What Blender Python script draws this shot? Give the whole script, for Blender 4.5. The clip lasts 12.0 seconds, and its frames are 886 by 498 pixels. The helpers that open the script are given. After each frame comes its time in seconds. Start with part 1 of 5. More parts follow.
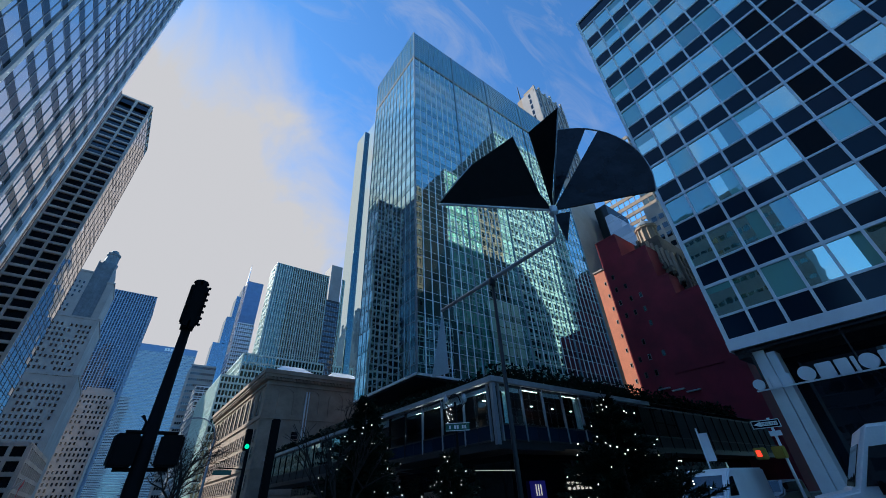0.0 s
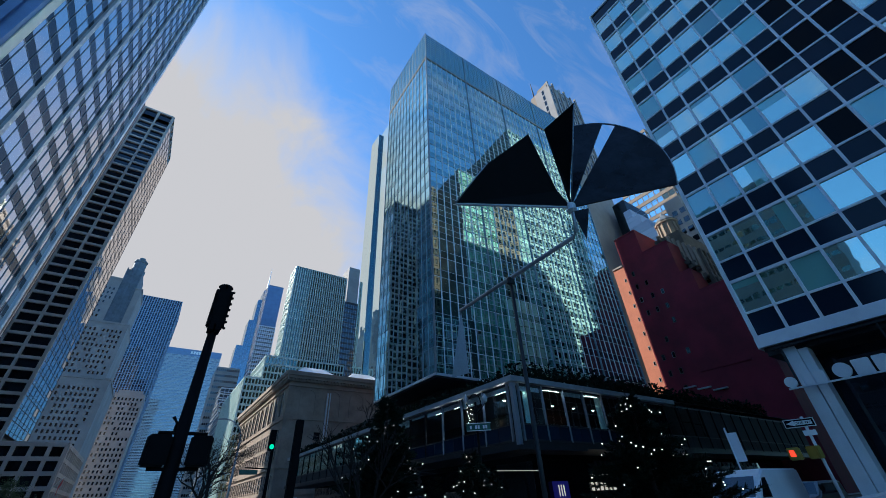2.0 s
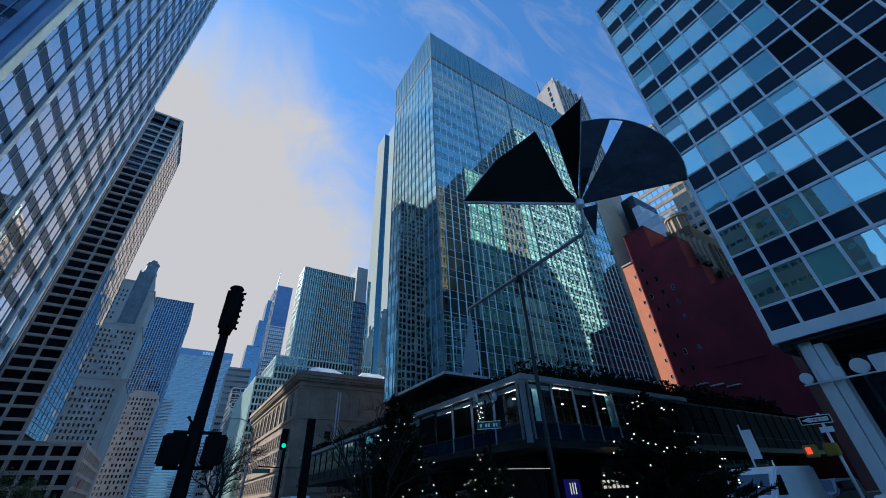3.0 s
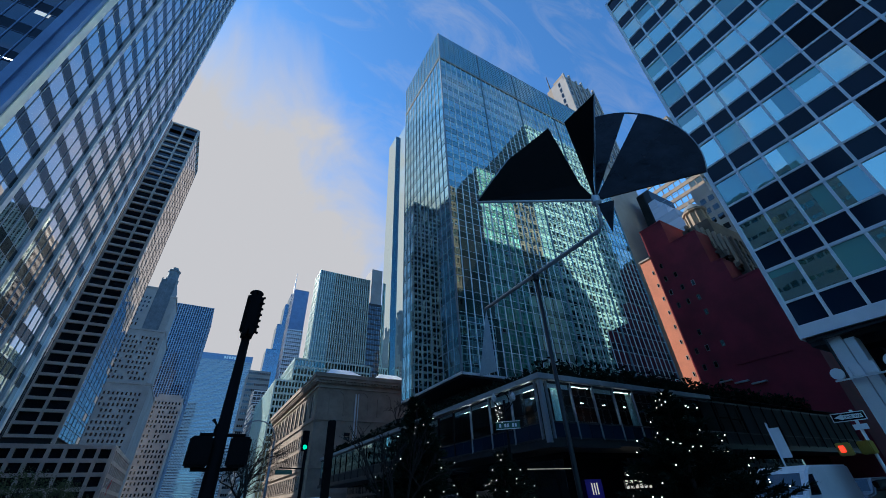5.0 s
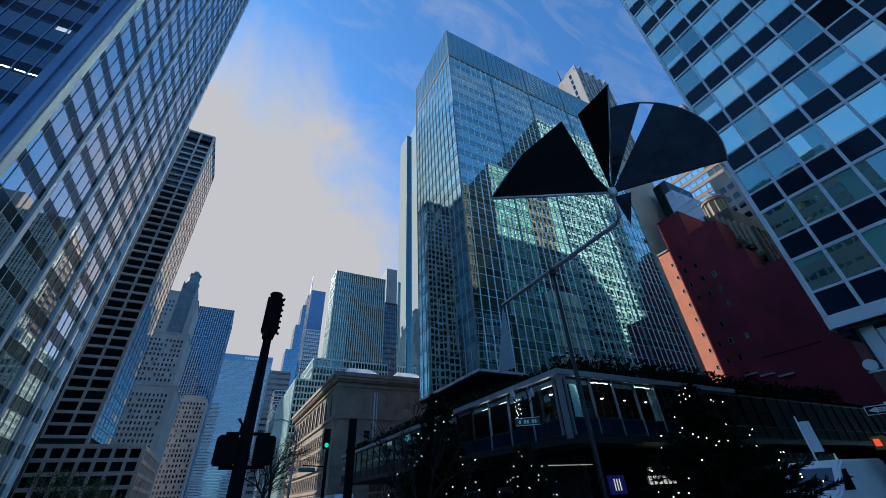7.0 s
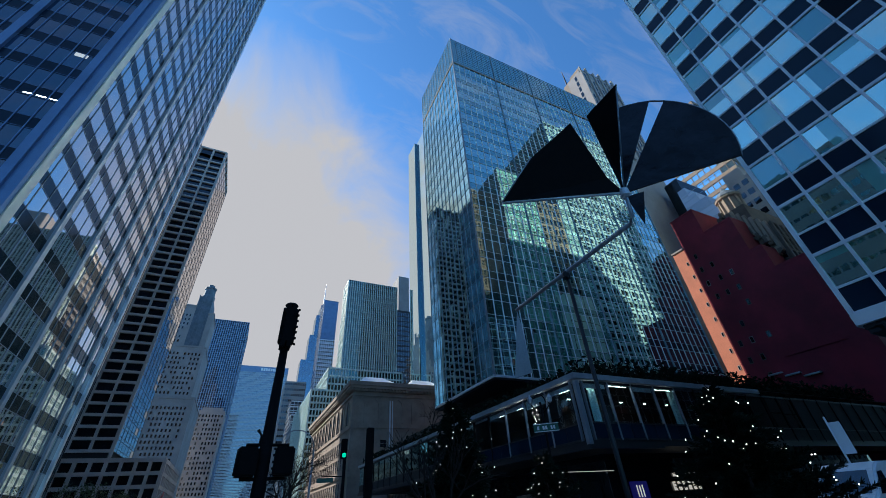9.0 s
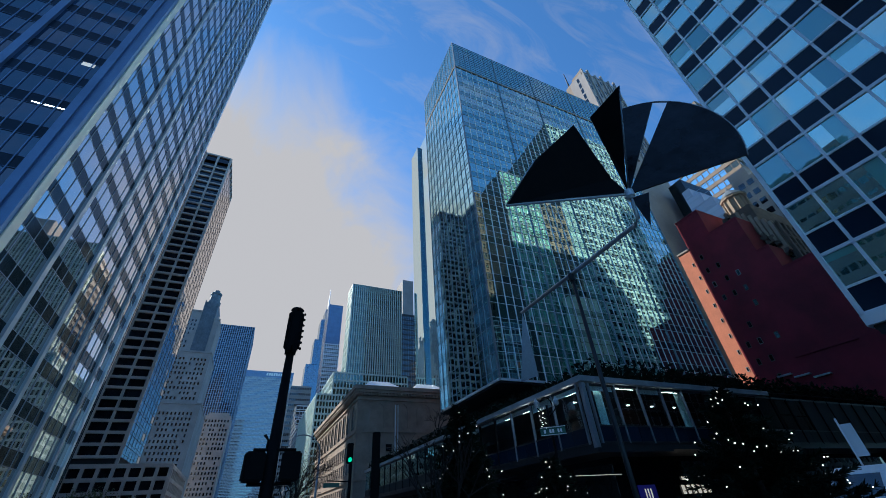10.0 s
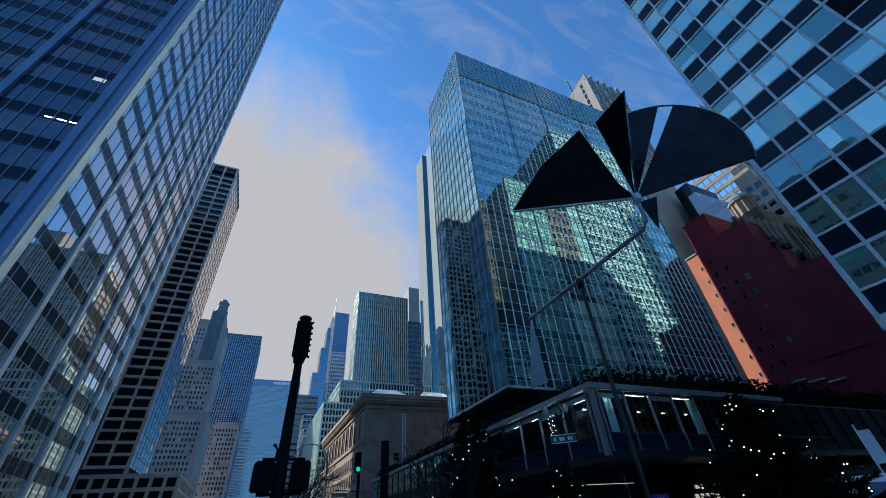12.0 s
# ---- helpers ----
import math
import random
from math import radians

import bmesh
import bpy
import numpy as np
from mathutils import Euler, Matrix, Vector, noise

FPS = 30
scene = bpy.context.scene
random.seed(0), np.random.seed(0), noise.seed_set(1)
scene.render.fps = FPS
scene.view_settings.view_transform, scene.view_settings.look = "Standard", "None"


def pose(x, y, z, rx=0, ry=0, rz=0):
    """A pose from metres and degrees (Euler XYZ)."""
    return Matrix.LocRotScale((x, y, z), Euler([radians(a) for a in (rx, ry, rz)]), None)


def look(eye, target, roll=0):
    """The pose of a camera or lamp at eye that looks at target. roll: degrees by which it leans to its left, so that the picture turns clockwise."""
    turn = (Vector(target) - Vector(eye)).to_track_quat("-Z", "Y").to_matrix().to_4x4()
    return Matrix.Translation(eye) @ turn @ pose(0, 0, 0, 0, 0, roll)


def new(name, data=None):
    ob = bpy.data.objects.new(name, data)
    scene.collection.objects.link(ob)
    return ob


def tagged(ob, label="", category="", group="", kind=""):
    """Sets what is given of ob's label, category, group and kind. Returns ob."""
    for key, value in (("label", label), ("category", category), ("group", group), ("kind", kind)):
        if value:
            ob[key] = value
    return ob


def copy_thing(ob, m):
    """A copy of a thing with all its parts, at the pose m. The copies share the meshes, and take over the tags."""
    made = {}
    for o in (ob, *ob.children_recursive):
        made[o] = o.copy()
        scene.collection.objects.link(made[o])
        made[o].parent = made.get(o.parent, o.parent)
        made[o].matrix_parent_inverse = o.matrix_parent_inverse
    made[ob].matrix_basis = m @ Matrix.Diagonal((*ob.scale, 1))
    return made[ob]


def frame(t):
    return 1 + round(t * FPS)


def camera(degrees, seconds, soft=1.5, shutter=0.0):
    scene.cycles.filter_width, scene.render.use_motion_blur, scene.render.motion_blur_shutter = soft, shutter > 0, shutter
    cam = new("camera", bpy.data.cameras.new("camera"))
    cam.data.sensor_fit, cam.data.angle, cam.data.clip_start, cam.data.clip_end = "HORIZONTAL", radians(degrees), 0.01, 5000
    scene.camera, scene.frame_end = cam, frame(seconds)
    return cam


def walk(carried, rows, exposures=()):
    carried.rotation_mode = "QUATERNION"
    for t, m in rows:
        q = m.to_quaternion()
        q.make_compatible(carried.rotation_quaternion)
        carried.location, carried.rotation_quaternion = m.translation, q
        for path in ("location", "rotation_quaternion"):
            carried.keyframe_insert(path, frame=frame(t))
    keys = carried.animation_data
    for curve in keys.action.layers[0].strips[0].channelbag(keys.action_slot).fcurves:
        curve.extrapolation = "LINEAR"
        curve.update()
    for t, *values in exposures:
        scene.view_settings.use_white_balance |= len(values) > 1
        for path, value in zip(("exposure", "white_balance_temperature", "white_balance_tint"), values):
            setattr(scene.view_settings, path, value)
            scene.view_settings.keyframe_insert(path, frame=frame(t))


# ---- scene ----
cam = camera(98.8, 12.0, soft=0.6)
PATH = [
    (0, pose(-0.000, 0.000, 1.7, 123.42, 2.69, -36.58)),
    (0.5, pose(-0.008, 0.004, 1.7, 123.53, 2.60, -35.90)),
    (1, pose(-0.017, 0.008, 1.7, 123.60, 2.52, -35.26)),
    (1.5, pose(-0.025, 0.013, 1.7, 123.62, 2.47, -34.57)),
    (2, pose(-0.033, 0.017, 1.7, 123.56, 2.44, -33.86)),
    (2.5, pose(-0.042, 0.021, 1.7, 123.46, 2.49, -33.14)),
    (3, pose(-0.050, 0.025, 1.7, 123.42, 2.47, -32.51)),
    (5, pose(-0.083, 0.042, 1.7, 123.60, 2.54, -30.02)),
    (5.5, pose(-0.092, 0.046, 1.7, 123.46, 2.61, -29.33)),
    (6, pose(-0.100, 0.050, 1.7, 123.38, 2.57, -28.74)),
    (6.5, pose(-0.108, 0.054, 1.7, 123.33, 2.60, -28.11)),
    (7, pose(-0.117, 0.058, 1.7, 123.36, 2.69, -27.43)),
    (7.5, pose(-0.125, 0.062, 1.7, 123.55, 2.80, -26.73)),
    (9.5, pose(-0.158, 0.079, 1.7, 124.73, 3.41, -24.67)),
    (10, pose(-0.167, 0.083, 1.7, 124.98, 3.44, -24.29)),
    (10.5, pose(-0.175, 0.088, 1.7, 125.24, 3.43, -23.95)),
    (11, pose(-0.183, 0.092, 1.7, 125.49, 3.42, -23.70)),
    (11.5, pose(-0.192, 0.096, 1.7, 125.81, 3.41, -23.43)),
    (12, pose(-0.200, 0.100, 1.7, 126.08, 3.52, -23.22)),
]
walk(cam, PATH, ((0.0, 0.64, 6400, 7), (12.0, 0.44, 6350, 7)))

# ---- sky, sun ----
SUN_AZ, SUN_EL = -30.0, 34.0          # degrees from the avenue's line, degrees up
world = bpy.data.worlds.new("sky")
scene.world = world
world.use_nodes = True


class Nodes:
    """Short hand for building node trees."""

    def __init__(self, tree):
        self.t = tree

    def add(self, kind, **inputs):
        n = self.t.nodes.new(kind)
        for k, v in inputs.items():
            self.put(n, k.replace("_", " "), v)
        return n

    def put(self, n, k, v):
        s = n.inputs[int(k[1:])] if k[0] == "i" and k[1:].isdigit() else n.inputs[k]
        if isinstance(v, bpy.types.NodeSocket):
            self.t.links.new(v, s)
        elif isinstance(v, bpy.types.Node):
            self.t.links.new(v.outputs[0], s)
        else:
            s.default_value = v

    def math(self, op, a, b=0.0):
        n = self.t.nodes.new("ShaderNodeMath")
        n.operation = op
        self.put(n, "i0", a)
        self.put(n, "i1", b)
        return n.outputs[0]

    def ramp(self, fac, stops):
        n = self.t.nodes.new("ShaderNodeValToRGB")
        e = n.color_ramp.elements
        while len(e) < len(stops):
            e.new(0.5)
        for el, (p, c) in zip(e, stops):
            el.position = p
            el.color = (*c, 1) if len(c) == 3 else c
        self.put(n, "i0", fac)
        return n.outputs[0]

    def mix(self, fac, a, b, blend="MIX"):
        n = self.t.nodes.new("ShaderNodeMix")
        n.data_type, n.blend_type = "RGBA", blend
        self.put(n, "i0", fac)
        self.put(n, "i6", a if not isinstance(a, tuple) else (*a[:3], 1))
        self.put(n, "i7", b if not isinstance(b, tuple) else (*b[:3], 1))
        return n.outputs[2]


def sky():
    t = world.node_tree
    t.nodes.clear()
    N = Nodes(t)
    out = t.nodes.new("ShaderNodeOutputWorld")
    bg = t.nodes.new("ShaderNodeBackground")
    nis = t.nodes.new("ShaderNodeTexSky")
    nis.sky_type, nis.sun_disc = "NISHITA", False
    nis.sun_elevation, nis.sun_rotation = radians(SUN_EL), radians(SUN_AZ)
    nis.air_density, nis.dust_density, nis.ozone_density = 1.0, 0.4, 3.0
    co = t.nodes.new("ShaderNodeTexCoord")
    vec = co.outputs["Generated"]
    # a bank of bright thin cloud low over the avenue, below and beside the sun
    a, e = radians(VEIL_AZ), radians(VEIL_EL)
    s = (math.sin(a) * math.cos(e), math.cos(a) * math.cos(e), math.sin(e))
    dot = t.nodes.new("ShaderNodeVectorMath")
    dot.operation = "DOT_PRODUCT"
    t.links.new(vec, dot.inputs[0])
    dot.inputs[1].default_value = s
    mp = N.add("ShaderNodeMapping", Vector=vec, Scale=(1.3, 0.8, 1.6), Rotation=(0.2, 0.3, 0.5))
    big = N.add("ShaderNodeTexNoise", Vector=mp, Scale=3.0, Detail=7.0, Roughness=0.58, Distortion=0.6)
    wisp = N.add("ShaderNodeTexNoise", Vector=N.add("ShaderNodeMapping", Vector=vec, Scale=(1.0, 4.0, 1.6), Rotation=(0.4, 0.2, 0.9)),
                 Scale=3.2, Detail=9.0, Roughness=0.62, Distortion=1.1)
    near = N.ramp(dot.outputs[1 if len(dot.outputs) > 1 else 0], [(0.785, (0, 0, 0)), (0.955, (1, 1, 1))])
    lump = N.math("ADD", N.math("MULTIPLY", N.math("SUBTRACT", big.outputs[0], 0.5), 1.25), N.math("SUBTRACT", near, 0.06))
    veil = N.ramp(lump, [(0.06, (0, 0, 0)), (0.34, (0.36, 0.36, 0.36)), (0.72, (1, 1, 1))])
    thin = N.ramp(wisp.outputs[0], [(0.48, (0, 0, 0)), (0.80, (0.38, 0.38, 0.38))])
    amount = N.math("MAXIMUM", veil, thin)
    col = N.mix(amount, N.mix(1.0, nis.outputs[0], (0.48, 0.87, 1.17), "MULTIPLY"), (CLOUD * 0.98, CLOUD * 0.965, CLOUD * 1.02))
    N.put(bg, "Color", col)
    bg.inputs["Strength"].default_value = SKY
    t.links.new(bg.outputs[0], out.inputs[0])


SKY = 0.15
VEIL_AZ, VEIL_EL = -10.0, 24.0
CLOUD = 2.68
sky()
sun_lamp = new("sun", bpy.data.lights.new("sun", "SUN"))
sun_lamp.data.energy, sun_lamp.data.angle, sun_lamp.data.color = 5.0, radians(0.6), (1.0, 0.93, 0.84)
sun_lamp.matrix_world = look((math.sin(radians(SUN_AZ)) * 60, math.cos(radians(SUN_AZ)) * 60, math.tan(radians(SUN_EL)) * 60), (0, 0, 0))


# ---- materials ----
def material(name):
    m = bpy.data.materials.new(name)
    m.use_nodes = True
    m.node_tree.nodes.clear()
    N = Nodes(m.node_tree)
    out = m.node_tree.nodes.new("ShaderNodeOutputMaterial")
    p = m.node_tree.nodes.new("ShaderNodeBsdfPrincipled")
    m.node_tree.links.new(p.outputs[0], out.inputs[0])
    return m, N, p


def bump(N, p, height, strength, distance):
    b = N.add("ShaderNodeBump", Strength=strength, Distance=distance, Height=height)
    N.put(p, "Normal", b.outputs[0])


def plain(name, col, rough=0.6, metal=0.0, vary=0.25, scale=1.2, grain=30.0, depth=0.002, spec=0.5):
    """Painted, cast or stone surface: stains at one scale, grain at another."""
    m, N, p = material(name)
    co = m.node_tree.nodes.new("ShaderNodeTexCoord").outputs["Object"]
    big = N.add("ShaderNodeTexNoise", Vector=co, Scale=scale, Detail=6.0, Roughness=0.6)
    fine = N.add("ShaderNodeTexNoise", Vector=co, Scale=grain, Detail=3.0)
    lo, hi = tuple(c * (1 - vary) for c in col), tuple(min(1, c * (1 + vary)) for c in col)
    c1 = N.mix(N.ramp(big.outputs[0], [(0.3, (0, 0, 0)), (0.7, (1, 1, 1))]), lo, hi)
    c2 = N.mix(0.25, c1, N.ramp(fine.outputs[0], [(0.3, (0.3, 0.3, 0.3)), (0.7, (0.75, 0.75, 0.75))]), "OVERLAY")
    N.put(p, "Base Color", c2)
    N.put(p, "Roughness", N.math("ADD", N.math("MULTIPLY", big.outputs[0], 0.2), rough - 0.1))
    p.inputs["Metallic"].default_value = metal
    p.inputs["Specular IOR Level"].default_value = spec
    bump(N, p, fine.outputs[0], 0.35, depth)
    return m


def glass(name, tint, ior=2.2, rough=0.03, vary=0.6, wave=0.012, blinds=None, amount=0.0, coat=0.0, shade=(0.6, 0.8, 0.9)):
    """Coated glazing of a curtain wall: a dark room behind a mirror-like pane, each pane a little different."""
    m, N, p = material(name)
    co = m.node_tree.nodes.new("ShaderNodeTexCoord").outputs["Object"]
    rnd = m.node_tree.nodes.new("ShaderNodeNewGeometry").outputs["Random Per Island"]
    oi = m.node_tree.nodes.new("ShaderNodeObjectInfo").outputs["Random"]
    r = N.math("FRACT", N.math("ADD", rnd, oi))
    c = N.mix(r, tuple(v * (1 - vary) for v in tint), tuple(v * (1 + vary) for v in tint))
    if blinds:
        pick = N.math("GREATER_THAN", N.math("FRACT", N.math("MULTIPLY", r, 17.31)), 1 - amount)
        c = N.mix(pick, c, blinds)
    N.put(p, "Base Color", c)
    dirt = N.add("ShaderNodeTexNoise", Vector=co, Scale=0.9, Detail=5.0)
    N.put(p, "Roughness", N.math("ADD", N.math("MULTIPLY", dirt.outputs[0], rough), rough * 0.4))
    p.inputs["IOR"].default_value = ior
    w = N.add("ShaderNodeTexNoise", Vector=co, Scale=0.7, Detail=2.0)
    bump(N, p, w.outputs[0], 0.5, wave)
    if coat:
        # the mirror coating over the dark room
        g = N.add("ShaderNodeBsdfGlossy", Color=(*shade, 1), Roughness=rough * 0.6)
        m.node_tree.links.new(p.inputs["Normal"].links[0].from_socket, g.inputs["Normal"])
        mx = N.add("ShaderNodeMixShader", i0=coat, i1=p, i2=g)
        out = [n for n in m.node_tree.nodes if n.type == "OUTPUT_MATERIAL"][0]
        m.node_tree.links.new(mx.outputs[0], out.inputs[0])
    return m


def lamp_mat(name, col, power):
    m, N, p = material(name)
    p.inputs["Base Color"].default_value = (*col, 1)
    p.inputs["Emission Color"].default_value = (*col, 1)
    p.inputs["Emission Strength"].default_value = power
    return m


M = dict(
    lever_glass=glass("lever_glass", (0.06, 0.20, 0.165), ior=1.9, wave=0.004, vary=0.8, coat=0.82, shade=(0.62, 0.86, 0.82)),
    lever_spandrel=glass("lever_spandrel", (0.03, 0.11, 0.10), ior=1.7, wave=0.004, coat=0.62, shade=(0.46, 0.72, 0.70)),
    night_glass=glass("night_glass", (0.008, 0.022, 0.045), ior=1.6, wave=0.004, coat=0.14, shade=(0.48, 0.64, 0.80), vary=0.8),
    blue_glass=glass("blue_glass", (0.010, 0.026, 0.05), ior=1.7, wave=0.01, coat=0.30, shade=(0.48, 0.64, 0.80)),
    mirror_glass=glass("mirror_glass", (0.02, 0.025, 0.035), ior=2.5, wave=0.0012, vary=0.4, coat=0.50, shade=(1.0, 0.89, 0.82)),
    plaza_glass=glass("plaza_glass", (0.10, 0.16, 0.16), ior=1.8, wave=0.0, vary=0.1, rough=0.02, coat=0.86, shade=(0.80, 0.93, 0.93)),
    teal_panel=glass("teal_panel", (0.015, 0.06, 0.075), ior=1.6, wave=0.002, coat=0.25, shade=(0.3, 0.6, 0.7)),
    slate_panel=glass("slate_panel", (0.006, 0.011, 0.014), ior=1.22, rough=0.12, vary=0.3, wave=0.004, coat=0.03, shade=(0.3, 0.33, 0.36)),
    room_glass=glass("room_glass", (0.003, 0.004, 0.006), ior=1.18, wave=0.006, vary=0.4),
    dark_glass=glass("dark_glass", (0.008, 0.012, 0.018), ior=1.5, wave=0.01, coat=0.05, shade=(0.4, 0.5, 0.6)),
    green_glass=glass("green_glass", (0.012, 0.045, 0.042), ior=1.6, wave=0.02, coat=0.18, shade=(0.40, 0.72, 0.70)),
    street_green=glass("street_green", (0.18, 0.44, 0.34), ior=1.6, wave=0.012, coat=0.35, shade=(0.55, 0.92, 0.80)),
    deep_glass=glass("deep_glass", (0.005, 0.016, 0.036), ior=1.45, wave=0.004, coat=0.03, shade=(0.40, 0.62, 0.80)),
    street_pane=glass("street_pane", (0.015, 0.05, 0.045), ior=1.6, wave=0.03, coat=0.42, shade=(0.5, 0.85, 0.78), vary=0.9),
    far_glass=glass("far_glass", (0.015, 0.05, 0.09), ior=1.6, wave=0.01, coat=0.25, shade=(0.40, 0.62, 0.80)),
    office_glass=glass("office_glass", (0.03, 0.085, 0.10), ior=1.7, wave=0.008, coat=0.66, shade=(0.68, 0.88, 0.76), vary=0.8),
    blind_glass=glass("blind_glass", (0.16, 0.38, 0.32), ior=1.6, wave=0.02, vary=0.5, coat=0.25, shade=(0.45, 0.70, 0.72)),
    navy_panel=glass("navy_panel", (0.007, 0.018, 0.036), ior=1.28, rough=0.14, vary=0.25, wave=0.006),
    pale_panel=glass("pale_panel", (0.34, 0.36, 0.42), ior=2.0, rough=0.12, vary=0.18, wave=0.006),
    steel=plain("steel", (0.72, 0.75, 0.78), 0.35, 0.3, 0.12, 0.6),
    white_metal=plain("white_metal", (0.82, 0.84, 0.86), 0.4, 0.0, 0.12, 0.5),
    steel_grey=plain("steel_grey", (0.36, 0.39, 0.42), 0.4, 0.3, 0.2, 0.8),
    pier_grey=plain("pier_grey", (0.42, 0.46, 0.49), 0.4, 0.1, 0.15, 0.5),
    grey_metal=plain("grey_metal", (0.26, 0.30, 0.34), 0.45, 0.5, 0.15, 0.5),
    dark_metal=plain("dark_metal", (0.018, 0.020, 0.024), 0.5, 0.3, 0.25, 2.0),
    blade_black=plain("blade_black", (0.007, 0.007, 0.008), 0.8, 0.0, 0.3, 3.0, 30.0, 0.001, 0.15),
    black_paint=plain("black_paint", (0.005, 0.005, 0.006), 0.7, 0.0, 0.3, 3.0, 30.0, 0.002, 0.08),
    concrete=plain("concrete", (0.43, 0.37, 0.34), 0.8, 0.0, 0.18, 0.15, 8.0, 0.01),
    limestone=plain("limestone", (0.31, 0.29, 0.28), 0.85, 0.0, 0.2, 0.08, 6.0, 0.01),
    brown_stone=plain("brown_stone", (0.30, 0.235, 0.19), 0.85, 0.0, 0.25, 0.35, 9.0, 0.01),
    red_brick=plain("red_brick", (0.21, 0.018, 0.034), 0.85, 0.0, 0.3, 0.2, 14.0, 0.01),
    # the brick of the wing: sunlight put into a lighter orange
    sunlit_brick=plain("sunlit_brick", (0.52, 0.18, 0.11), 0.85, 0.0, 0.15, 0.3, 14.0, 0.01),
    asphalt=plain("asphalt", (0.05, 0.05, 0.052), 0.85, 0.0, 0.3, 0.5, 60.0, 0.006),
    paving=plain("paving", (0.22, 0.21, 0.20), 0.8, 0.0, 0.25, 0.7, 40.0, 0.004),
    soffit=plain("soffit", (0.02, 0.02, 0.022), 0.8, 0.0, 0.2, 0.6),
    pale_green=plain("pale_green", (0.50, 0.66, 0.64), 0.5, 0.1, 0.12, 0.3),
    cream_metal=plain("cream_metal", (0.82, 0.82, 0.66), 0.45, 0.0, 0.1, 0.4),
    blue_metal=plain("blue_metal", (0.15, 0.22, 0.34), 0.35, 0.5, 0.15, 0.3),
    steel_blue=plain("steel_blue", (0.22, 0.31, 0.44), 0.5, 0.2, 0.12, 0.3),
    copper_green=plain("copper_green", (0.14, 0.17, 0.20), 0.7, 0.2, 0.3, 0.3),
    dark_stone=plain("dark_stone", (0.11, 0.085, 0.07), 0.85, 0.0, 0.35, 0.4, 9.0, 0.02),
    tan_stone=plain("tan_stone", (0.28, 0.22, 0.17), 0.85, 0.0, 0.2, 0.2, 9.0, 0.01),
    white_paint=plain("white_paint", (0.75, 0.76, 0.78), 0.35, 0.0, 0.08, 1.0),
    curtain=plain("curtain", (0.62, 0.86, 0.83), 0.9, 0.0, 0.15, 2.0),
    sheet_metal=plain("sheet_metal", (0.014, 0.016, 0.020), 0.28, 0.6, 0.6, 1.6, 3.0, 0.07),
    bark=plain("bark", (0.014, 0.011, 0.009), 0.9, 0.0, 0.3, 6.0, 40.0, 0.01),
    needle=plain("needle", (0.009, 0.018, 0.012), 0.9, 0.0, 0.45, 3.0, 30.0, 0.004, 0.1),
    hedge_leaf=plain("hedge_leaf", (0.008, 0.014, 0.008), 0.9, 0.0, 0.45, 2.0, 30.0, 0.004, 0.1),
    lawn_leaf=plain("lawn_leaf", (0.06, 0.075, 0.02), 0.75, 0.0, 0.45, 2.0, 30.0, 0.004),
    sign_green=plain("sign_green", (0.02, 0.10, 0.07), 0.5, 0.0, 0.1, 3.0),
    yellow_case=plain("yellow_case", (0.32, 0.22, 0.03), 0.5, 0.0, 0.2, 3.0),
    flag_red=plain("flag_red", (0.4, 0.05, 0.06), 0.9, 0.0, 0.1, 3.0),
    rubber=plain("rubber", (0.02, 0.02, 0.02), 0.9, 0.0, 0.2, 5.0),
    bulb=lamp_mat("bulb", (1.0, 0.93, 0.80), 3.0),
    green_lamp=lamp_mat("green_lamp", (0.0, 0.7, 0.35), 0.7),
    red_lamp=lamp_mat("red_lamp", (1.0, 0.05, 0.02), 1.0),
    tube=lamp_mat("tube", (0.9, 0.97, 1.0), 5.0),
    shop_light=lamp_mat("shop_light", (1.0, 0.92, 0.80), 0.30),
    blue_sign=lamp_mat("blue_sign", (0.02, 0.02, 0.25), 0.12),
    roof_grey=plain("roof_grey", (0.12, 0.12, 0.125), 0.9, 0.0, 0.25, 0.2),
)


# ---- mesh helpers ----
def link_mesh(name, verts, faces, mat, parent=None, label=""):
    me = bpy.data.meshes.new(name)
    me.from_pydata([tuple(v) for v in verts], [], faces)
    me.validate()
    me.materials.append(M[mat] if isinstance(mat, str) else mat)
    ob = new(name, me)
    if parent is not None:
        ob.parent = parent
    if label:
        ob["label"] = label
    return ob


def part(name, bm, mat, parent=None, label=""):
    me = bpy.data.meshes.new(name)
    bm.to_mesh(me)
    bm.free()
    me.materials.append(M[mat] if isinstance(mat, str) else mat)
    ob = new(name, me)
    if parent is not None:
        ob.parent = parent
    if label:
        ob["label"] = label
    return ob


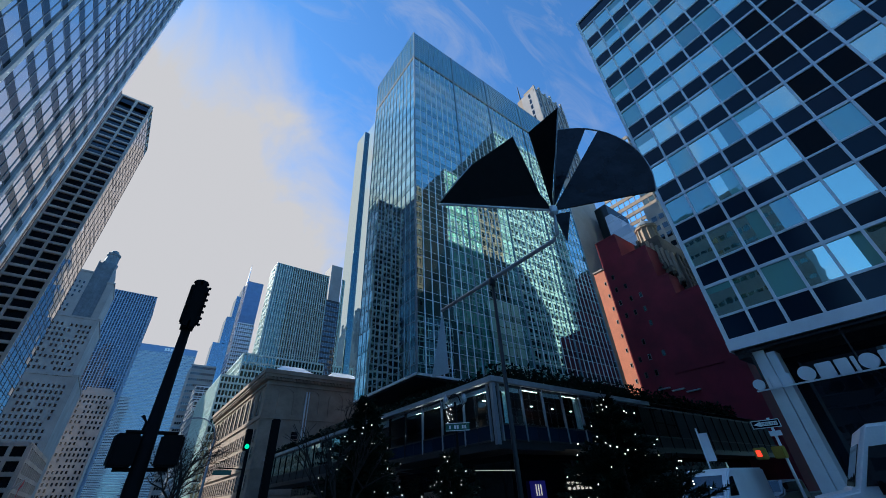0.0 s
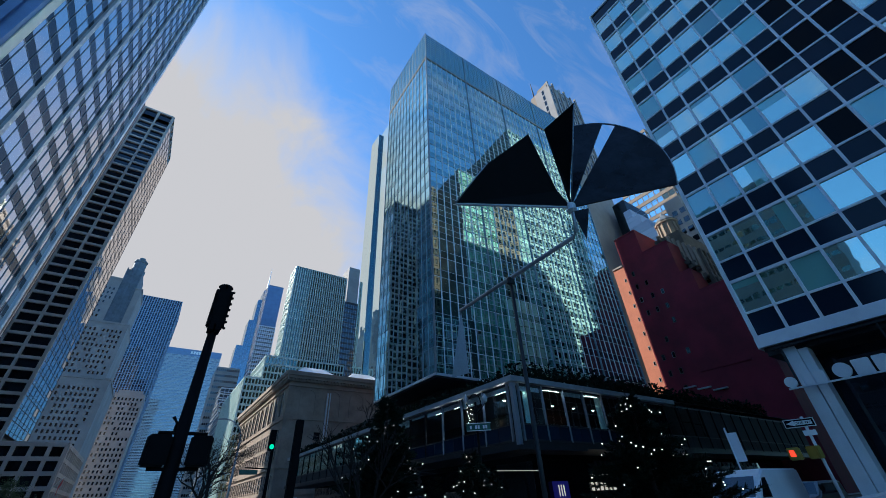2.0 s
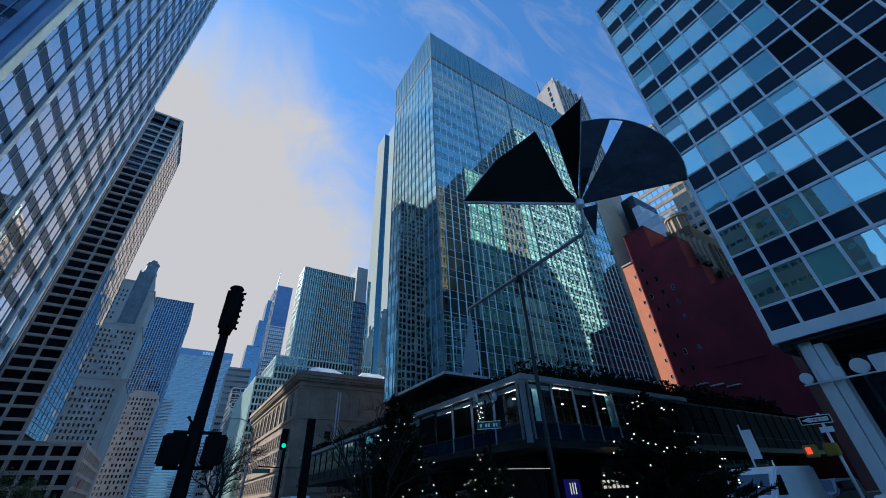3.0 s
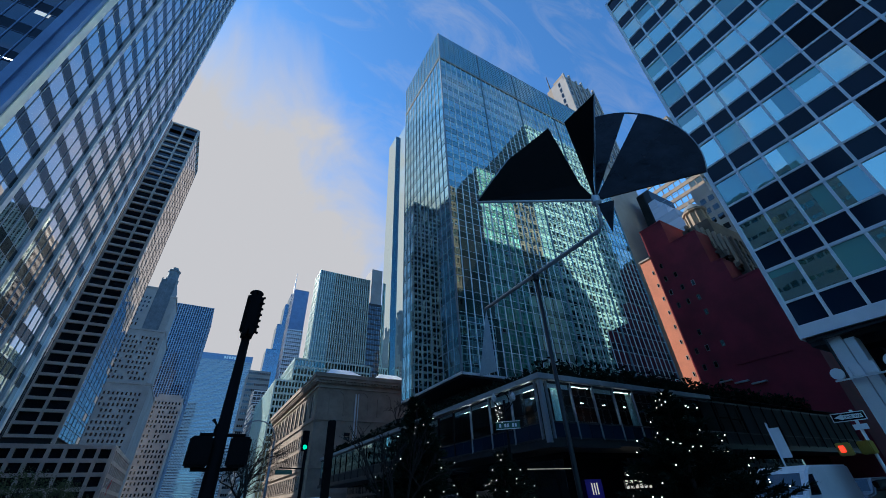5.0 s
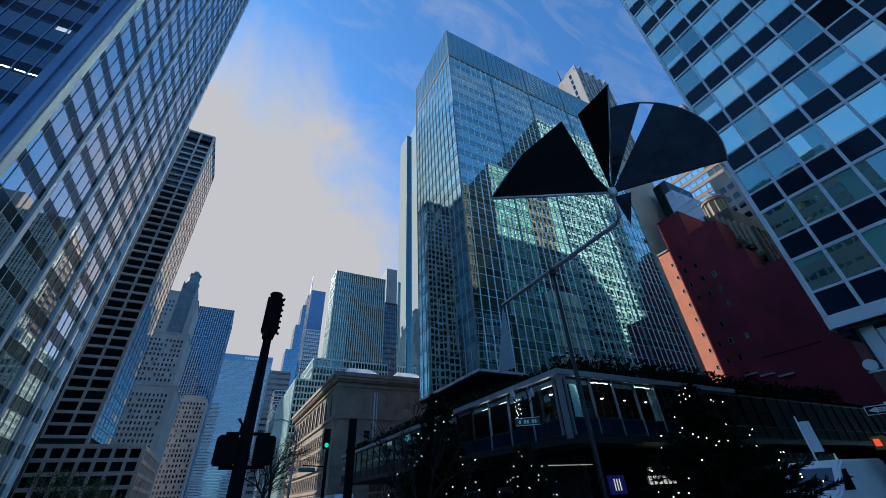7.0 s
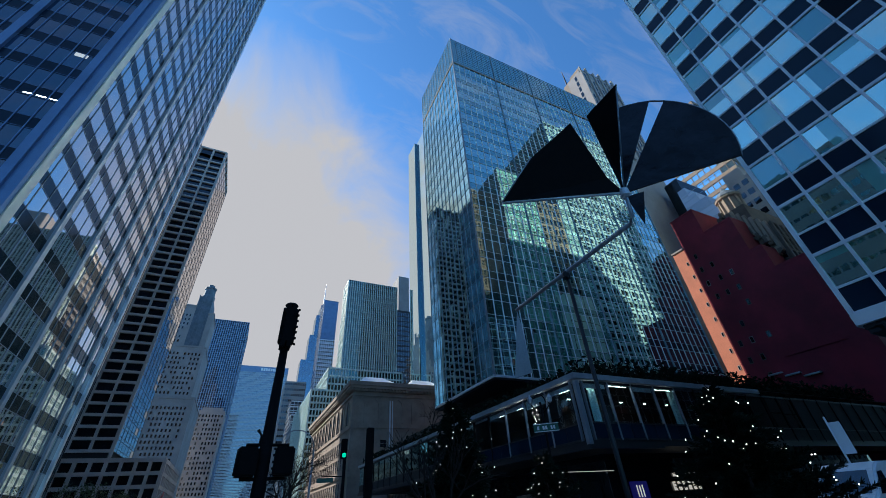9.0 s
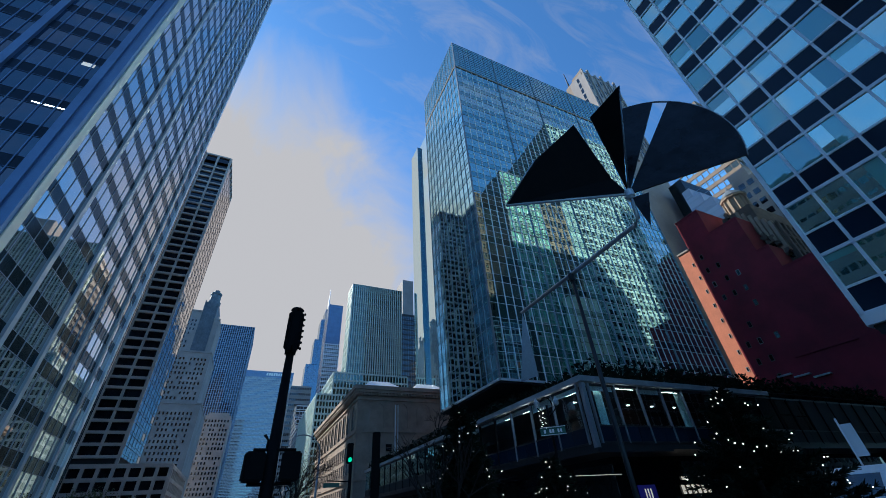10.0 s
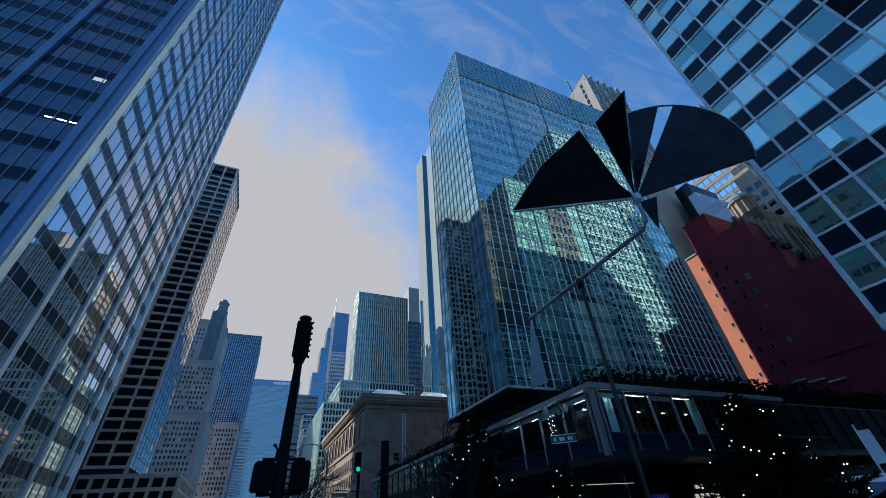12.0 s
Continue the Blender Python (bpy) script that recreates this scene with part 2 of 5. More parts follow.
class Soup:
    """Boxes and quads gathered into one mesh."""

    def __init__(self):
        self.v, self.f = [], []

    def quad(self, a, b, c, d):
        i = len(self.v)
        self.v += [a, b, c, d]
        self.f.append((i, i + 1, i + 2, i + 3))

    def box(self, x0, x1, y0, y1, z0, z1):
        i = len(self.v)
        self.v += [(x, y, z) for z in (z0, z1) for x, y in ((x0, y0), (x1, y0), (x1, y1), (x0, y1))]
        self.f += [tuple(i + k for k in f) for f in ((3, 2, 1, 0), (4, 5, 6, 7), (0, 1, 5, 4), (1, 2, 6, 5), (2, 3, 7, 6), (3, 0, 4, 7))]

    def beam(self, o, u, n, a0, a1, d0, d1, z0, z1):
        """A box in a wall's own terms: along u from a0 to a1, out along n from d0 to d1."""
        pts = []
        for z in (z0, z1):
            for a, d in ((a0, d0), (a1, d0), (a1, d1), (a0, d1)):
                pts.append((o[0] + u[0] * a + n[0] * d, o[1] + u[1] * a + n[1] * d, z))
        i = len(self.v)
        self.v += pts
        flip = u[0] * n[1] - u[1] * n[0] < 0
        fs = ((3, 2, 1, 0), (4, 5, 6, 7), (0, 1, 5, 4), (1, 2, 6, 5), (2, 3, 7, 6), (3, 0, 4, 7))
        self.f += [tuple(i + k for k in (f[::-1] if flip else f)) for f in fs]

    def make(self, name, mat, parent=None, label="", kind=""):
        ob = link_mesh(name, self.v, self.f, mat, parent, label)
        if kind:
            ob["kind"] = kind
        return ob


def thing(name, label, category, group="", kind=""):
    return tagged(new(name), label, category, group, kind)


def box_part(name, x0, x1, y0, y1, z0, z1, mat, parent=None, label=""):
    s = Soup()
    s.box(x0, x1, y0, y1, z0, z1)
    return s.make(name, mat, parent, label)


def rounded_box(name, c, size, mat, parent, off=0.03, rot=0.0):
    bm = bmesh.new()
    bmesh.ops.create_cube(bm, size=1.0, matrix=pose(*c, 0, 0, rot) @ Matrix.Diagonal((*size, 1)))
    bmesh.ops.bevel(bm, geom=bm.edges[:], offset=off, segments=2, affect="EDGES")
    return part(name, bm, mat, parent)


PIECES = {}


def piece(name, house, mat, o, u, n, a0, a1, z0, z1, d, lean=(0, 0)):
    """One pane or panel as an object of its own; alike pieces share a mesh."""
    w, h = round(a1 - a0, 3), round(z1 - z0, 3)
    key = (name, mat, w, h)
    if key not in PIECES:
        s = Soup()
        s.box(-w / 2, w / 2, -0.02, 0.0, -h / 2, h / 2)
        me = bpy.data.meshes.new(name)
        me.from_pydata(s.v, [], s.f)
        me.materials.append(M[mat])
        PIECES[key] = me
    ob = new(name, PIECES[key])
    a, z = (a0 + a1) / 2, (z0 + z1) / 2
    ob.parent = house
    turn = math.degrees(math.atan2(n[0], -n[1]))
    ob.matrix_basis = pose(o[0] + u[0] * a + n[0] * d, o[1] + u[1] * a + n[1] * d, z, lean[0], 0, turn + lean[1])
    return ob


def facade(house, o, u, n, width, z0, z1, cols, rows, win="blue_glass", bar="steel", fill=None, sill=0.35, mull=0.10, out=0.12, rail=0.12,
           sash=0, tilt=0.004, every=0, pier=0.5, pier_out=0.3, deep=0.0, label="", pick=None, split=0.0, alt=None, alt_share=0.0, pier_mat=None, head=0.0, unlit=None):
    """One side of a curtain-walled or gridded building: panes and panels set behind real mullions and rails.
    sill: the share of a storey that is panel; every: a wide pier at each so many columns; pick(c, r): pieces that stand by themselves."""
    rnd = random.Random(len(house.children) + cols * 7 + rows)
    cw, rh = width / cols, (z1 - z0) / rows
    panes, panels, bars, others = Soup(), Soup(), Soup(), Soup()
    flip = u[0] * n[1] - u[1] * n[0] > 0

    def at(a, d, z):
        return (o[0] + u[0] * a + n[0] * d, o[1] + u[1] * a + n[1] * d, z)

    for r in range(rows):
        zb = z0 + r * rh
        zs = zb + rh * sill
        for c in range(cols):
            a0, a1 = c * cw, (c + 1) * cw
            second = alt and rnd.random() < alt_share
            lean = (rnd.uniform(-tilt, tilt) * 57, rnd.uniform(-tilt, tilt) * 57)
            if pick and pick(c, r):
                chance = rnd.random()
                if unlit and unlit(c, r) and chance < 0.6:
                    piece("pane", house, "room_glass", o, u, n, a0, a1, zs, zb + rh, 0.03 - deep, lean)
                elif chance < split * 0.6:
                    zm = zb + rh - (zb + rh - zs) * rnd.choice((0.25, 0.35, 0.5, 0.7))
                    piece("pane", house, win, o, u, n, a0, a1, zs, zm, 0.03 - deep, lean)
                    piece("blind", house, alt or win, o, u, n, a0, a1, zm, zb + rh, 0.03 - deep, lean)
                elif chance < split:
                    am = a0 + (a1 - a0) * rnd.choice((0.35, 0.5, 0.65))
                    piece("pane", house, win, o, u, n, a0, am, zs, zb + rh, 0.03 - deep, lean)
                    piece("blind", house, alt or win, o, u, n, am, a1, zs, zb + rh, 0.03 - deep, (lean[0], lean[1] + 1.0))
                else:
                    piece("pane", house, alt if second else win, o, u, n, a0, a1, zs, zb + rh, 0.03 - deep, lean)
                if fill and sill > 0:
                    piece("panel", house, fill, o, u, n, a0, a1, zb, zs, 0.03 - deep, (lean[1] * 0.4, lean[0] * 0.4))
                continue
            t = [rnd.uniform(-tilt, tilt) * cw for _ in range(3)]
            q = [at(a0, 0.03 - deep + t[0], zs), at(a1, 0.03 - deep + t[1], zs), at(a1, 0.03 - deep + t[1] + t[2], zb + rh), at(a0, 0.03 - deep + t[0] + t[2], zb + rh)]
            (others if second else panes).quad(*(q[::-1] if flip else q))
            if fill and sill > 0:
                t = [rnd.uniform(-tilt, tilt) * cw * 0.5 for _ in range(2)]
                q = [at(a0, 0.03 - deep + t[0], zb), at(a1, 0.03 - deep + t[1], zb), at(a1, 0.03 - deep + t[1], zs), at(a0, 0.03 - deep + t[0], zs)]
                panels.quad(*(q[::-1] if flip else q))
        bars.beam(o, u, n, 0, width, -deep, out * 0.8, zb - rail / 2, zb + rail / 2)
        if sill > 0:
            bars.beam(o, u, n, 0, width, -deep, out * 0.6, zs - rail * 0.35, zs + rail * 0.35)
        for k in range(sash):
            zz = zs + (zb + rh - zs) * (k + 1) / (sash + 1)
            bars.beam(o, u, n, 0, width, -deep, out * 0.4, zz - 0.03, zz + 0.03)
    bars.beam(o, u, n, 0, width, -deep, out * 0.8, z1 - rail / 2, z1 + rail / 2 + head)
    for c in range(cols + 1):
        if every and c % every == 0:
            p = Soup()
            p.beam(o, u, n, c * cw - pier / 2, c * cw + pier / 2, -deep, pier_out, z0, z1)
            p.make("pier", pier_mat or bar, house)
        else:
            bars.beam(o, u, n, c * cw - mull / 2, c * cw + mull / 2, -deep, out, z0, z1)
    if panes.f:
        panes.make("glazing", win, house, kind="stuff")
    if others.f:
        others.make("blind_glazing", alt, house, kind="stuff")
    if panels.f:
        panels.make("cladding", fill, house, kind="stuff")
    bars.make("mullion_grid", bar, house, label)


NORTH, EAST, WEST, SOUTH = (0, -1), (-1, 0), (1, 0), (0, 1)


def tower(name, label, x0, x1, y0, y1, z0, z1, faces, roof="roof_grey", core="dark_metal", category="building"):
    """A building: a core, a roof slab and the listed faces (n north, e east, w west, s south) as facade() settings."""
    h = thing(name, label, category)
    box_part("core", x0 + 0.02, x1 - 0.02, y0 + 0.02, y1 - 0.02, z0, z1, core, h)
    box_part("roof", x0 + 0.3, x1 - 0.3, y0 + 0.3, y1 - 0.3, z1, z1 + 0.35, roof, h)
    for k, kw in faces.items():
        a0, b0 = kw.get("z0", z0), kw.get("z1", z1)
        kw = {i: j for i, j in kw.items() if i not in ("z0", "z1")}
        if k == "n":
            facade(h, (x0, y0), (1, 0), NORTH, x1 - x0, a0, b0, **kw)
        elif k == "s":
            facade(h, (x0, y1), (1, 0), SOUTH, x1 - x0, a0, b0, **kw)
        elif k == "e":
            facade(h, (x0, y0), (0, 1), EAST, y1 - y0, a0, b0, **kw)
        elif k == "w":
            facade(h, (x1, y0), (0, 1), WEST, y1 - y0, a0, b0, **kw)
    return h


# ---- ground ----
ground = box_part("ground", -2500, 2500, -2500, 2500, -0.5, 0.0, "asphalt")
tagged(ground, "dark asphalt roadway of a city avenue", "road", kind="structure")
for nm, x0, x1, y0, y1 in (("pavement_west", 16.5, 22.5, 18.5, 420), ("pavement_corner", 16.5, 25.5, -80, 9.0), ("pavement_east", -24.0, -16.5, 18.5, 420),
                           ("pavement_side_street", 22.5, 90, 18.5, 25.0), ("median", -1.0, 11.0, 3.4, 420), ("median_north", -1.0, 11.0, -80, -3.5)):
    tagged(box_part(nm, x0, x1, y0, y1, 0.002, 0.16, "paving"), "grey concrete paving behind a low kerb", "pavement", kind="structure")

# ---- the glass slab on its podium ----
slab = thing("glass_slab_tower", "tall blue-green glass office slab with thin steel mullions", "building")
box_part("core", 25.82, 72.68, 39.12, 56.28, 14.3, 94.0, "dark_metal", slab)
box_part("roof", 26.1, 72.4, 39.4, 56.0, 94.0, 94.2, "roof_grey", slab)
SLAB = dict(win="lever_glass", fill="lever_spandrel", sill=0.36, mull=0.12, out=0.11, rail=0.07, sash=1, tilt=0.003, bar="steel_grey", pick=lambda c, r: r < 6)
# mullion colour offsets the light: paler on shaded north, greyer on sunlit east
facade(slab, (25.8, 39.1), (1, 0), NORTH, 46.9, 14.6, 83.6, 34, 20, **dict(SLAB, bar="white_metal", mull=0.14, rail=0.06))
facade(slab, (25.8, 39.1), (0, 1), EAST, 17.2, 14.6, 83.6, 12, 20, **dict(SLAB, bar="grey_metal"))
LOUVRE = dict(win="lever_glass", sill=0, mull=0.08, out=0.10, rail=0.05, tilt=0.003, bar="grey_metal")
facade(slab, (25.8, 39.1), (1, 0), NORTH, 46.9, 83.9, 94.0, 34, 12, **LOUVRE)
facade(slab, (25.8, 39.1), (0, 1), EAST, 17.2, 83.9, 94.0, 12, 12, **LOUVRE)
s = Soup()
s.beam((25.8, 39.1), (1, 0), NORTH, -0.14, 46.9, 0.0, 0.16, 83.5, 84.0)
s.beam((25.8, 39.1), (0, 1), EAST, 0.0, 17.2, 0.0, 0.14, 83.5, 84.0)
s.make("band", "tan_stone", slab, "narrow tan band under the louvred top")
s = Soup()
s.beam((25.8, 39.1), (1, 0), NORTH, -0.2, 46.9, 0.0, 0.2, 14.42, 14.72)
s.beam((25.8, 39.1), (0, 1), EAST, 0.0, 17.2, 0.0, 0.2, 14.42, 14.72)
s.make("base_trim", "steel", slab)
for c in (0, 8, 16, 25, 34):
    s = Soup()
    s.beam((25.8, 39.1), (1, 0), NORTH, c * 46.9 / 34 - 0.09, c * 46.9 / 34 + 0.09, 0.0, 0.2, 14.5, 94.0)
    s.make("guide_rail", "grey_metal", slab)
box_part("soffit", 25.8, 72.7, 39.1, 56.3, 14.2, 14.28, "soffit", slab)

# mirror-glazed tower beyond the clubhouse, its corner notched
plaza = thing("mirror_glass_tower", "tall pale green mirror glass tower with notched corner", "building")
PLAZA = dict(win="plaza_glass", fill="plaza_glass", bar="pale_green", sill=0.3, mull=0.05, out=0.02, rail=0.05, tilt=0.0)
# reflection of a gridded building, built as pale bars on the lower storeys
REFLECTION_GRID = dict(win="plaza_glass", bar="pale_green", sill=0.0, mull=0.18, out=0.02, rail=0.55, tilt=0.003)
for x0, y0, y1 in ((57.4, 106.0, 135.0), (56.0, 135.0, 144.6)):
    box_part("core", x0 + 0.05, 96, y0 + 0.05, y1 - 0.05, 0, 175, "dark_metal", plaza)
    facade(plaza, (x0, y0), (0, 1), EAST, y1 - y0, 64.0, 176.0, max(3, int((y1 - y0) / 3)), 28, **PLAZA)
    facade(plaza, (x0, y0), (0, 1), EAST, y1 - y0, 4.0, 64.0, max(4, int((y1 - y0) / 2)), 15, **REFLECTION_GRID)
facade(plaza, (57.4, 106.0), (1, 0), NORTH, 38.6, 4.0, 176.0, 20, 43, **PLAZA)
# north-facing notch: its darker look is put into the panel colour
box_part("notch_wall", 56.0, 57.42, 134.9, 135.0, 0, 176, "teal_panel", plaza, "dark teal glass notch")
box_part("roof", 57.6, 95.8, 106.2, 144.4, 175.1, 175.6, "roof_grey", plaza)

podium = thing("podium", "two-storey dark glass podium with pale metal roof edge", "building")
box_part("floor_slab", 21.0, 80.0, 21.5, 82.0, 4.62, 5.0, "dark_metal", podium)
# pale edge ends at x=44, where it would fade into shade
s = Soup()
s.box(20.85, 44.0, 21.35, 82.0, 9.08, 9.48)
s.make("roof_edge", "steel_grey", podium, "pale metal roof edge")
box_part("roof", 21.2, 79.8, 21.7, 81.8, 9.5, 9.53, "roof_grey", podium)
# near-black ceiling and back wall: the room's dimness is in the colour
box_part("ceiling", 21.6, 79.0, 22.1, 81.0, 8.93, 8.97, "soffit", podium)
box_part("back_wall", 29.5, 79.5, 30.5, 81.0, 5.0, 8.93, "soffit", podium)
box_part("shopfront", 26.0, 78.0, 25.5, 80.0, 0, 4.62, "dark_glass", podium)
box_part("recess_wall", 30.0, 72.0, 43.5, 80, 9.53, 14.2, "dark_metal", podium)
# clear panes over low panels, along both street sides; far bays darkened for shade
clear, N0, p0 = material("clear_glass")
p0.inputs["Base Color"].default_value = (0.75, 0.9, 0.92, 1)
p0.inputs["Transmission Weight"].default_value = 1.0
p0.inputs["Roughness"].default_value = 0.01
p0.inputs["IOR"].default_value = 1.45
M["clear_glass"] = clear


# far avenue panes carry green reflections in their tint
def podium_side(o, u, n, width, first, step, count):
    s = Soup()
    s.beam(o, u, n, first, width, -0.12, 0.04, 6.06, 6.16)
    s.beam(o, u, n, first, width, -0.12, 0.05, 8.82, 8.98)
    s.beam(o, u, n, first, width, -0.12, 0.05, 5.0, 5.12)
    s.make("window_rail", "dark_metal", podium)
    for k in range(count):
        a = first + k * step
        # far north panes and panels near-black: overhang shade put into the colour
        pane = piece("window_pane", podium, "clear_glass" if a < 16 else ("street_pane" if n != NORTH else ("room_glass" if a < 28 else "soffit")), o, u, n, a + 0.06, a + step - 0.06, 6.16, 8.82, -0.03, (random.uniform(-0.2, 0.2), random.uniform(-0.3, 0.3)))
        pane.visible_shadow = a >= 16
        for h in (0, 1):
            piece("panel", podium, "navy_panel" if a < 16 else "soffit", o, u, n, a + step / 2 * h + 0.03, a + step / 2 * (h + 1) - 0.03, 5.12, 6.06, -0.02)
        m = Soup()
        m.beam(o, u, n, a - 0.06, a + 0.06, -0.12, 0.07, 5.0, 8.98)
        # mullions past a=11 turn black to sink into that painted shade
        m.make("mullion", "grey_metal" if a < 11 else "black_paint", podium)
        if random.random() < 0.75:
            b = Soup()
            drop = random.choice((0.25, 0.4, 0.4, 0.7))
            b.beam(o, u, n, a + 0.1, a + step - 0.1, -0.20, -0.16, 8.9 - drop, 8.9)
            b.make("roller_blind", "white_paint", podium)


podium_side((21.0, 21.5), (1, 0), NORTH, 58.5, 0.6, 2.5, 23)
podium_side((21.0, 21.5), (0, 1), EAST, 60.0, 0.6, 2.95, 20)
box_part("corner_post", 20.94, 21.28, 21.44, 21.75, 4.62, 8.98, "grey_metal", podium)
s = Soup()
s.box(20.8, 28.0, 21.3, 21.5, 4.45, 4.72)
s.box(20.8, 21.0, 21.5, 27.0, 4.45, 4.72)
s.make("ledge", "dark_metal", podium)


def curtain(x0, x1, y):
    """Folds of a hanging curtain."""
    n = 16
    v = []
    for i in range(n + 1):
        x = x0 + (x1 - x0) * i / n
        dy = 0.06 * math.sin(i * 1.9)
        v += [(x, y + dy, 6.0), (x, y + dy, 8.85)]
    ob = link_mesh("curtain", v, [(2 * i, 2 * i + 2, 2 * i + 3, 2 * i + 1) for i in range(n)], "curtain")
    ob.modifiers.new("thick", "SOLIDIFY").thickness = 0.02
    return tagged(ob, "pale green curtain hanging behind podium glass", "curtain", "podium curtains")


for x0, x1 in ((22.5, 23.2), (31.4, 32.3)):
    curtain(x0, x1, 22.05)
for k in range(4):
    x = 21.9 + 2.5 * k
    tagged(box_part("window_lamp", x, x + 2.0, 21.72, 21.76, 8.76, 8.79, "tube"), "slim lit tube above podium windows", "lamp", "podium lamps")
for k in range(5):
    x = 24.5 + 3.1 * k
    tagged(box_part("ceiling_lamp", x, x + 0.3, 26.4, 26.5, 8.86, 8.92, "tube"), "small lit ceiling lamp inside the podium", "lamp", "podium lamps")
for k in range(4):
    y = 23.2 + 2.95 * k
    tagged(box_part("window_lamp", 21.8, 21.92, y, y + 1.2, 8.70, 8.76, "tube"), "slim lit tube above podium windows", "lamp", "podium lamps")


def leaf_mass(name, boxes, count, size, mat, seed, label, category, kind=""):
    """Many small leaves scattered through boxes."""
    r = random.Random(seed)
    s = Soup()
    vol = [(b[1] - b[0]) * (b[3] - b[2]) * (b[5] - b[4]) for b in boxes]
    for b, w in zip(boxes, vol):
        for _ in range(int(count * w / sum(vol))):
            c = Vector((r.uniform(b[0], b[1]), r.uniform(b[2], b[3]), b[4] + (b[5] - b[4]) * r.random() ** 1.3 * (0.7 + 0.3 * noise.noise(Vector((b[0] + r.random(), b[2], 0))))))
            c.z *= 1.0
            d1 = Vector((r.gauss(0, 1), r.gauss(0, 1), r.gauss(0, 1))).normalized() * size * r.uniform(0.5, 1.4)
            d2 = Vector((r.gauss(0, 1), r.gauss(0, 1), r.gauss(0, 1))).normalized() * size * r.uniform(0.3, 0.8)
            s.quad(c - d1, c - d2, c + d1, c + d2)
    ob = s.make(name, mat)
    return tagged(ob, label, category, kind=kind)


# hedge, plus near-black leaves standing in for shade under the slab
leaf_mass("roof_hedge", [(22.5, 70, 21.7, 23.6, 9.5, 11.6), (21.4, 23.6, 23.0, 38, 9.5, 10.8), (21.4, 25, 38, 81.5, 9.5, 11.2), (25, 72, 24, 38.5, 9.5, 12.6)], 42000, 0.26, "hedge_leaf", 5,
          "dark evergreen hedge growing along a podium roof", "hedge", "stuff")

# ---- clubhouse ----
club = thing("clubhouse", "brown stone clubhouse with arches and deep cornice", "building")
CX, CY, CZ = 23.3, 100.8, 28.6
box_part("wall", CX, 54, CY, 163, 0, CZ, "brown_stone", club)
s = Soup()
for k, (d, za, zb) in enumerate(((0.35, 27.0, 27.5), (0.6, 28.1, 28.7), (1.1, 28.7, 29.4), (1.4, 29.4, 30.4))):
    s.box(CX - d, 54 + d, CY - d, 163 + d, za, zb)
s.make("cornice", "brown_stone", club)
for k in range(70):
    y = CY - 1.0 + k * 0.92
    box_part("bracket", CX - 0.95, CX - 0.4, y, y + 0.4, 28.2, 28.7, "brown_stone", club)
for k in range(33):
    x = CX - 0.9 + k * 0.92
    box_part("bracket", x, x + 0.4, CY - 0.95, CY - 0.4, 28.2, 28.7, "brown_stone", club)
s = Soup()
for za, zb, d in ((19.4, 20.0, 0.3), (9.2, 9.9, 0.35), (4.2, 4.6, 0.2)):
    s.box(CX - d, 54 + d, CY - d, 163 + d, za, zb)
s.make("string_course", "brown_stone", club)
for k in range(30):
    z = 0.1 + k * 0.9
    w = 1.5 if k % 2 else 0.9
    box_part("quoin", CX - 0.12, CX + w, CY - 0.12, CY + (2.4 - w), z, z + 0.82, "brown_stone", club)


def arch(house, o, u, n, a, w, z0, z1, mat_in, mat_frame, d=0.0):
    """A round-headed panel with its own raised frame, on a wall."""
    seg = 12
    pts = [(a - w / 2, z0), (a + w / 2, z0)] + [(a + w / 2 * math.cos(math.pi * i / seg), z1 - w / 2 + w / 2 * math.sin(math.pi * i / seg)) for i in range(seg + 1)]
    v = [(o[0] + u[0] * p + n[0] * 0.05, o[1] + u[1] * p + n[1] * 0.05, z) for p, z in pts]
    f = tuple(range(len(v)))
    link_mesh("arch_panel", v, [f if u[0] * n[1] - u[1] * n[0] < 0 else f[::-1]], mat_in, house)
    s = Soup()
    fw = 0.34
    s.beam(o, u, n, a - w / 2 - fw, a - w / 2, 0, 0.22, z0, z1 - w / 2)
    s.beam(o, u, n, a + w / 2, a + w / 2 + fw, 0, 0.22, z0, z1 - w / 2)
    for i in range(seg):
        q = []
        for rr, dd in ((w / 2, 0.0), (w / 2 + fw, 0.0), (w / 2 + fw, 0.22), (w / 2, 0.22)):
            for t in (i, i + 1):
                an = math.pi * t / seg
                q.append((o[0] + u[0] * (a + rr * math.cos(an)) + n[0] * dd, o[1] + u[1] * (a + rr * math.cos(an)) + n[1] * dd, z1 - w / 2 + rr * math.sin(an)))
        b = len(s.v)
        s.v += q
        s.f += [(b + 4, b + 5, b + 7, b + 6), (b + 2, b + 3, b + 5, b + 4), (b, b + 1, b + 7, b + 6)]
    s.make("arch_frame", mat_frame, house)


for k in range(5):
    arch(club, (CX, CY), (1, 0), NORTH, 5.0 + k * 6.4, 3.4, 20.6, 26.4, "brown_stone", "brown_stone")
for k in range(11):
    arch(club, (CX, CY), (0, 1), EAST, 4.6 + k * 5.5, 2.4, 20.6, 26.2, "dark_glass", "brown_stone")


